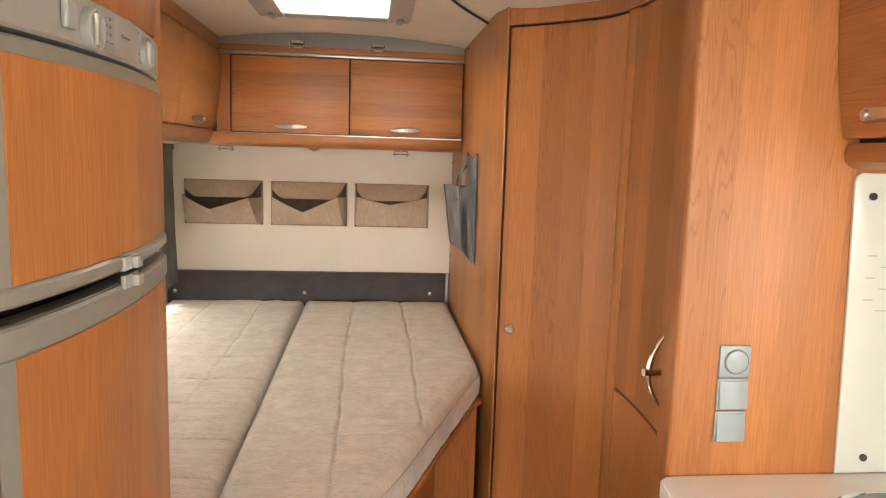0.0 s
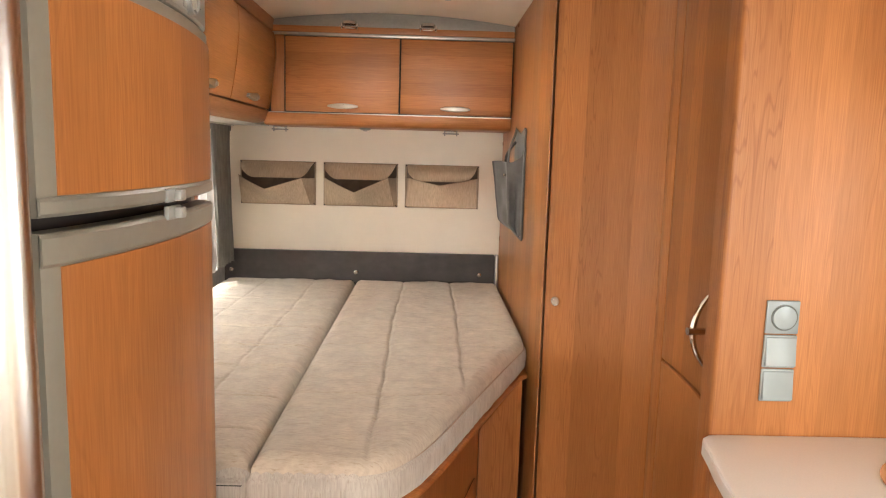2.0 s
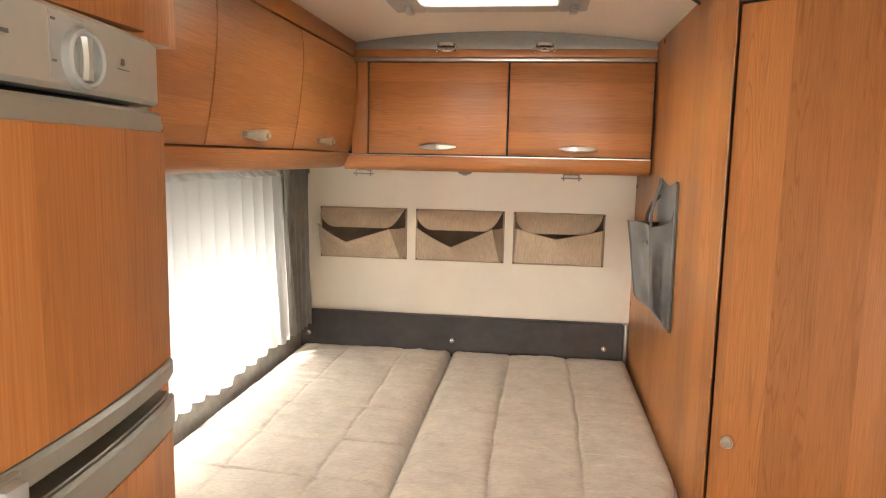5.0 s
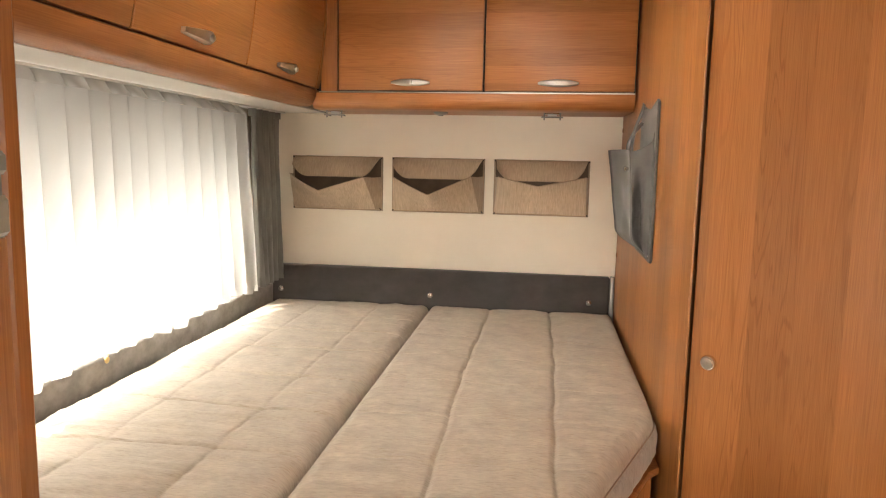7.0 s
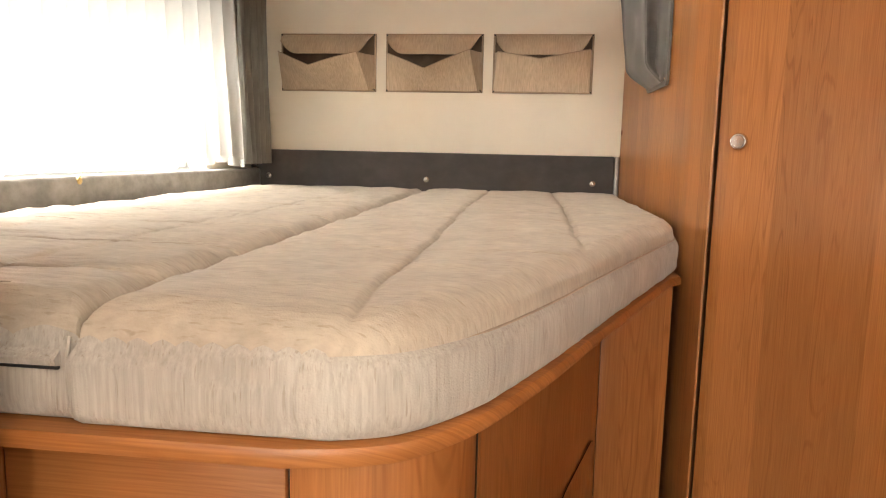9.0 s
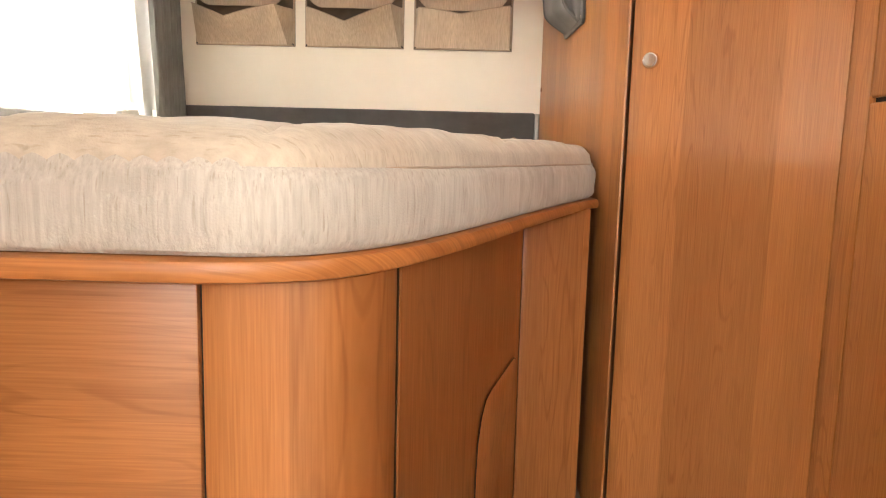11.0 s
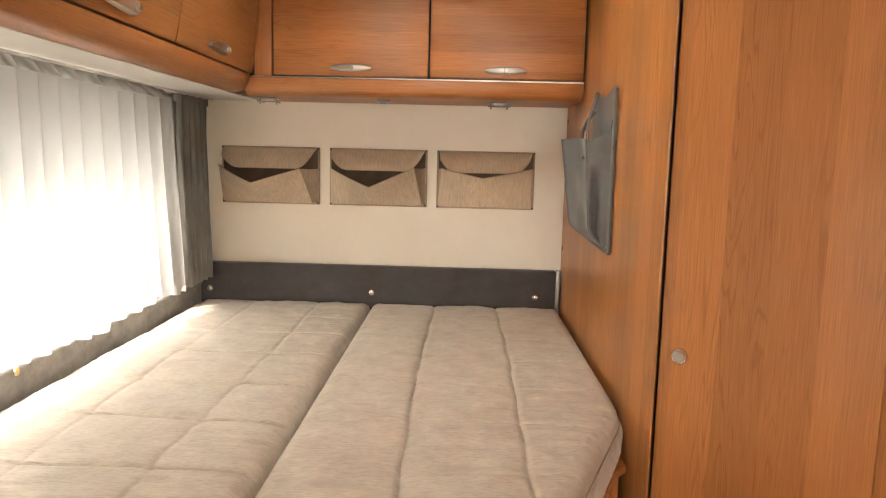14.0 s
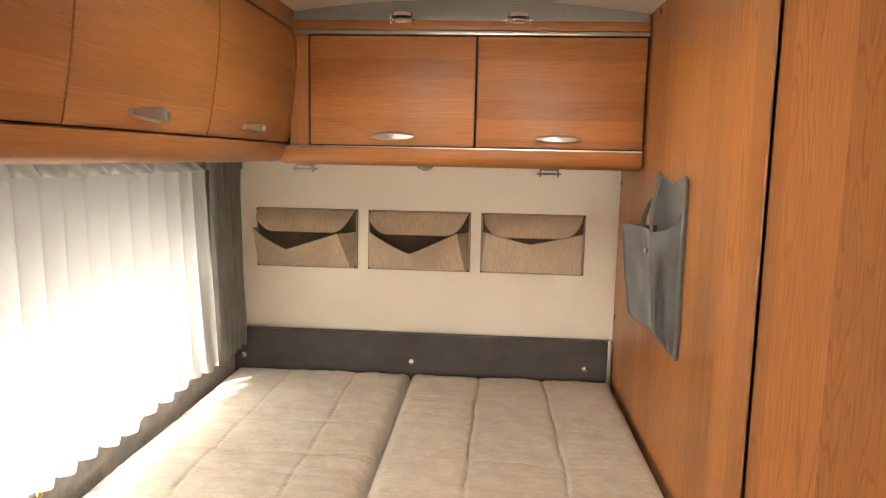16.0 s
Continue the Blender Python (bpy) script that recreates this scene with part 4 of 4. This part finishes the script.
part("frame", bm, plain("hatch_frame_grey", (0.40, 0.375, 0.34), 0.45), rh, "grey-beige plastic frame")
dome = part("dome", box(0.695, -1.295, hz + 0.105, 1.085, -0.885, hz + 0.112), MILKY, rh, "milky acrylic dome")
well = bmesh.new()
for x0, y0, x1, y1 in ((0.685, -1.305, 0.6975, -0.875), (1.0825, -1.305, 1.095, -0.875), (0.6975, -0.8895, 1.0825, -0.875), (0.6975, -1.305, 1.0825, -1.2925)):
    box(x0, y0, hz + 0.0045, x1, y1, hz + 0.104, 0, 1, well)
part("well", well, WHITE, rh, "white well lining")
for x in (0.655, 1.122):
    part("catch", box(x - 0.012, -0.885, hz - 0.034, x + 0.012, -0.835, hz - 0.0215, 0.004), LIGHT_PLASTIC, rh)
    part("catch_knob", lathe([(0.009, 0.0), (0.011, -0.008), (0.009, -0.012), (0.001, -0.013)], Matrix.Translation((x + 0.004, -0.90, hz - 0.022)), 14), LIGHT_PLASTIC, rh)
cb = thing("ceiling_cord", (1.37, -1.06, 2.06), "dark grey cord along the ceiling to the door post", "cord")
part("cord", tube([(x, y, ceil_z(x) - 0.005) for x, y in ((1.20, -1.40), (1.26, -1.27), (1.31, -1.17), (1.36, -1.09), (1.41, -1.02), (1.455, -0.955))], 0.0045, 8), DARK, cb)

# ---------------------------------------------------------------- fridge
fg = thing("fridge", (0.35, -2.5, 0.12), "tall caravan fridge with bowed wood-faced doors", "refrigerator")
FY0, FY1 = -2.792, -2.206


def bow(y, base=0.650, rise=0.032):
    u = (y - (FY0 + FY1) / 2) / ((FY1 - FY0) / 2)
    return base + rise * (1 - u * u)


def bowed(y0, y1, z0, z1, out, depth, e=0.003, n=24):
    q = np.array([(bow(y) , y) for y in np.linspace(y0, y1, n)])
    nn = np.array([(1.0, 0.0)] * n)
    rings = []
    prof = [(-depth, z0), (out - e, z0), (out, z0 + e), (out, z1 - e), (out - e, z1), (-depth, z1)]
    for i in range(n):
        c = e if i in (0, n - 1) else 0
        rings.append([(q[i][0] + o - (c if o > -depth else 0), q[i][1], z) for o, z in prof])
    return loft(rings)


part("cabinet_body", box(0.05, FY0 + 0.004, 0.10, 0.615, FY1 - 0.004, 1.7535, 0.003), DARK, fg, "dark fridge carcass")
part("control_panel", bowed(FY0, FY1, 1.6865, 1.750, -0.002, 0.03, 0.004), PANEL_GREY, fg, "silver control panel")
up = part("freezer_door", bowed(FY0, FY1, 1.394, 1.680, 0.0, 0.03), GREY_PLASTIC, fg, "grey framed freezer door")
part("facing", bowed(FY0 + 0.026, FY1 - 0.005, 1.418, 1.660, 0.0025, 0.001, 0.001), WOOD_V, up, "pear wood facing")
lo_d = part("fridge_door", bowed(FY0, FY1, 0.14, 1.377, 0.0, 0.03), GREY_PLASTIC, fg, "grey framed fridge door")
part("facing", bowed(FY0 + 0.026, FY1 - 0.005, 0.18, 1.338, 0.0025, 0.001, 0.001), WOOD_V, lo_d, "pear wood facing")
part("rail", bowed(FY0 - 0.002, FY1 + 0.001, 1.395, 1.4165, 0.006, 0.001, 0.004), GREY_PLASTIC, up)
part("rail", bowed(FY0 - 0.002, FY1 + 0.001, 1.339, 1.376, 0.006, 0.001, 0.004), GREY_PLASTIC, lo_d)
part("side_strip", box(0.54, FY1 + 0.003, 0.10, 0.602, -2.1515, 1.7535, 0.003), GREY_PLASTIC, fg, "grey side trim")
for z, owner, s in ((1.405, up, 1), (1.379, lo_d, -1)):
    hbm = bmesh.new()
    yb = -2.503
    box(bow(yb) + 0.002, yb - 0.030, z - 0.010, bow(yb) + 0.010, yb + 0.022, z + 0.010, 0.002, 2, hbm)
    box(bow(yb) + 0.006, yb - 0.006, z - 0.009, bow(yb) + 0.020, yb + 0.016, z + 0.008, 0.003, 2, hbm)
    part("latch", hbm, LIGHT_PLASTIC, owner, "pale grey latch")
part("latch_hook", box(0.600, -2.44, 1.383, 0.655, -2.40, 1.396, 0.003), DARK, fg)
for y, r in ((-2.375, 0.0245), (-2.589, 0.0275)):
    zc = 1.712
    m = look((bow(y) - 0.002, y, zc), (bow(y) + 1, y, zc))
    dl = part("dial", lathe([(r, 0.002), (r, -0.005), (r * 0.96, -0.009), (r * 0.86, -0.0105), (r * 0.76, -0.009), (r * 0.68, -0.004), (0.001, -0.004)], m, 32), LIGHT_PLASTIC, fg, "round silver-grey dial")
    g2 = bmesh.new()
    tall = r * 0.70
    rg = []
    for k in range(9):
        a = (k / 8 - 0.5) * 2
        wd = 0.0045 + 0.003 * a * a
        rg.append([(bow(y) + o, y + wd * q, zc + tall * a) for o, q in ((0.0, -1), (0.006, -1), (0.009, -0.5), (0.009, 0.5), (0.006, 1), (0.0, 1))])
    part("grip", loft(rg, True, True, g2), PANEL_GREY, dl)
part("igniter", box(bow(-2.645) - 0.003, -2.660, 1.702, bow(-2.645) + 0.006, -2.634, 1.735, 0.003), LIGHT_PLASTIC, fg, "pale push button")
part("indicator", lathe([(0.0035, 0.0), (0.0035, -0.003), (0.001, -0.004)], look((bow(-2.645) - 0.002, -2.645, 1.743), (2, -2.645, 1.743)), 12), plain("red_lens", (0.20, 0.03, 0.02), 0.3), fg)
DIAL_GREY = plain("dial_plate_grey", (0.33, 0.325, 0.30), 0.45)
for y0, y1 in ((-2.580, -2.515), (-2.412, -2.365)):
    part("dial_plate", bowed(y0, y1, 1.694, 1.744, -0.0012, 0.002, 0.0004, 8), DIAL_GREY, fg)
for k, z in enumerate((1.735, 1.725, 1.715, 1.704)):
    part("symbol", bowed(-2.545, -2.541, z - 0.0012, z + 0.0012, -0.0006, 0.0016, 0.0002, 3), PRINT, fg)
    part("symbol", bowed(-2.534, -2.528 if k < 3 else -2.522, z - 0.0022 + 0.001 * (k == 3), z + 0.0022 - 0.001 * (k == 3), -0.0006, 0.0016, 0.0002, 3), PRINT, fg)
for z in (1.738, 1.707):
    part("symbol", bowed(-2.410, -2.405, z - 0.001, z + 0.001, -0.0006, 0.0016, 0.0002, 3), PRINT, fg)
part("maker_mark", bowed(-2.4895, -2.4850, 1.7175, 1.7235, -0.0012, 0.001, 0.0002, 3), PRINT, fg)
part("maker_bar", bowed(-2.4825, -2.456, 1.7185, 1.7215, -0.0012, 0.001, 0.0002, 5), PRINT, fg)
part("type_mark", bowed(-2.304, -2.298, 1.7170, 1.7225, -0.0012, 0.001, 0.0002, 3), PRINT, fg)
part("type_bar", bowed(-2.312, -2.288, 1.7125, 1.7133, -0.0012, 0.001, 0.0002, 3), PRINT, fg)
cup = thing("fridge_cupboard", (0.33, -2.5, 1.754), "pear wood cupboard above the fridge", "cabinet")
part("body", box(0.05, -2.80, 1.754, 0.636, -2.1505, 2.085), WOOD_V, cup)
part("door", box(0.637, -2.79, 1.757, 0.652, -2.235, 2.068, 0.003), WOOD_V, cup)
base = thing("fridge_plinth", (0.33, -2.5, 0.0), "dark plinth under the fridge", "plinth")
part("board", box(0.05, -2.79, 0.0, 0.62, -2.21, 0.1, 0.003), DARK, base)

pole = thing("grab_pole", (0.725, -2.975, 0.0), "satin chrome floor-to-ceiling grab pole", "pole")
part("tube", tube([(0.722, -2.978, 0.0), (0.722, -2.978, 2.083)], 0.0205, 40), POLE_METAL, pole)
part("flange", lathe([(0.034, 0.0), (0.034, 0.006), (0.024, 0.010), (0.021, 0.010)], Matrix.Translation((0.722, -2.978, 0.0))), POLE_METAL, pole)

# ---------------------------------------------------------------- kitchen corner
ct = thing("worktop", (1.85, -3.1, 0.92), "white glossy kitchen worktop with rounded corner", "worktop")
wp = [(XR - 0.002, -2.264), (1.640, -2.264), (1.622, -2.268), (1.608, -2.280), (1.602, -2.297), (1.598, -2.33), (1.575, -2.45), (1.560, -2.60), (1.555, -2.8), (1.555, -4.0), (XR - 0.002, -4.0)]
part("slab", prism(wp, 2, 0.920, 0.950, 0.005, seg=3), WORKTOP, ct)
front_edge = along(spline([(1.602, -2.297), (1.598, -2.33), (1.575, -2.45), (1.560, -2.60), (1.555, -2.8), (1.555, -3.98)], 6), 0, 1, 30)
part("edge_band", curved_panel(front_edge, 0.9225, 0.9475, 0.0025, 0.0, 0.0008), WORKTOP, ct, "white edge band")
kb = thing("kitchen_cabinet", (1.87, -3.1, 0.0), "pear wood kitchen base cabinet", "cabinet")
kp = [(XR - 0.003, -2.266), (1.655, -2.266), (1.625, -2.29), (1.605, -2.45), (1.59, -2.62), (1.585, -2.8), (1.585, -3.99), (XR - 0.003, -3.99)]
part("body", prism(kp, 2, 0.0, 0.919), WOOD_V, kb)
sk = thing("sink", (2.02, -2.50, 0.95), "round sink with a grey glass lid edge", "sink")
sm = Matrix.Translation((2.000, -2.520, 0.9505))
part("rim", lathe([(0.165, 0.0), (0.170, 0.003), (0.165, 0.006), (0.150, 0.006), (0.148, 0.001)], sm, 40), CHROME, sk)
part("lid", lathe([(0.150, 0.003), (0.150, 0.009), (0.001, 0.0095)], sm, 40), plain("grey_glass_lid", (0.22, 0.26, 0.25), 0.06), sk)
gp = thing("splash_panel", (2.05, -2.265, 0.951), "milky glass splash panel screwed to partition", "splash panel")
sp_pts = [(1.982, 0.951), (1.977, 1.10), (1.970, 1.30), (1.961, 1.50), (1.959, 1.545), (1.962, 1.556), (1.971, 1.562), (2.125, 1.562), (2.125, 0.951)]
part("pane", prism(sp_pts, 1, -2.270, -2.2625, 0.002), SPLASH, gp)
for x, z in ((1.997, 1.517), (2.039, 0.985)):
    part("screw", lathe([(0.0075, 0.001), (0.0075, -0.004), (0.005, -0.005), (0.001, -0.0045)], look((x, -2.2705, z), (x, -3, z)), 14), DARK, gp)
for k in range(6):
    part("pattern_bar", box(2.000 + (k % 2) * 0.030, -2.2708, 1.400 - k * 0.022, 2.022 + (k % 2) * 0.034, -2.2703, 1.402 - k * 0.022), LIGHT_PLASTIC, gp)
ko = thing("kitchen_locker", (2.0, -3.1, 1.57), "pear wood overhead kitchen locker with bowed door", "cabinet")
KF = [(2.266 - x, z - 0.03) for x, z in FRONT]
ring = KF + [(XR - 0.003, 1.96), (XR - 0.003, 1.626)]
part("door", loft([[(x, y, z) for x, z in ring] for y in (-2.98, -2.266)]), WOOD_Y_SHADED, ko)
kr = [(1.938, 1.617), (1.932, 1.60), (1.935, 1.582), (1.955, 1.570), (XR - 0.003, 1.568), (XR - 0.003, 1.617)]
part("body", box(1.96, -3.99, 1.617, XR - 0.003, -2.267, 1.63), BLACK, ko, "dark gap under the door")
part("lower_rail", prism(kr, 1, -4.0, -2.266), WOOD_Y_SHADED, ko)
part("top_rail", box(1.905, -4.0, 1.966, XR - 0.003, -2.266, 2.04, 0.003), WOOD_Y_SHADED, ko)
khb = side_handle(-2.405, 0.0, 1.666, 0.1, 0.12)
bmesh.ops.transform(khb, matrix=Matrix.Translation((1.912, 0, 0)) @ Matrix.Diagonal((-1, 1, 1, 1)), verts=khb.verts)
part("handle", khb, ALU, ko, "tapered satin metal handle")
part("second_door", loft([[(x, y, z) for x, z in ring] for y in (-3.99, -2.985)]), WOOD_Y_SHADED, ko)

sw = thing("switch_panel", (1.75, -2.264, 1.02), "three stacked pearl grey light switches", "light switch")
for k, zc in enumerate((1.186, 1.119, 1.052)):
    x0, x1 = 1.716 + 0.0, 1.780 + 0.0
    pl = part("plate", box(x0, -2.269, zc - 0.0325, x1, -2.2625, zc + 0.0325, 0.003), SWITCH, sw)
    if k == 0:
        m = look((1.750, -2.269, zc), (1.750, -3, zc))
        part("dial_ring", lathe([(0.0255, 0.0), (0.0255, -0.0015), (0.0235, -0.0015), (0.0235, 0.0)], m, 36), PRINT, pl)
        part("push_disc", lathe([(0.0230, 0.0), (0.0225, -0.0035), (0.018, -0.0045), (0.001, -0.005)], m, 36), SWITCH, pl)
    else:
        r = bmesh.new()
        prism([(-2.2685, zc - 0.029), (-2.2770, zc - 0.026), (-2.2715, zc + 0.027), (-2.2685, zc + 0.029)], 0, x0 + 0.003, x1 - 0.003, 0.001, r)
        part("rocker", r, SWITCH, pl)

# windows behind the walker
def plain_window(name, x0, y0, z0, x1, y1, z1):
    w = thing(name, ((x0 + x1) / 2, (y0 + y1) / 2, z0), "unseen plain caravan window with pale frame", "window", kind="structure")
    p = part("pane", box(x0, y0, z0, x1, y1, z1), GLASS, w)
    p.visible_shadow = False


plain_window("window_2", 0.4, YB - 0.024, 1.0, 1.7, YB - 0.018, 1.7)
plain_window("window_3", XR + 0.018, -3.55, 1.05, XR + 0.024, -2.85, 1.55)
# added out of view, only for the fill light from the left
plain_window("added_window_4", -0.024, -5.4, 0.95, -0.018, -4.6, 1.6)
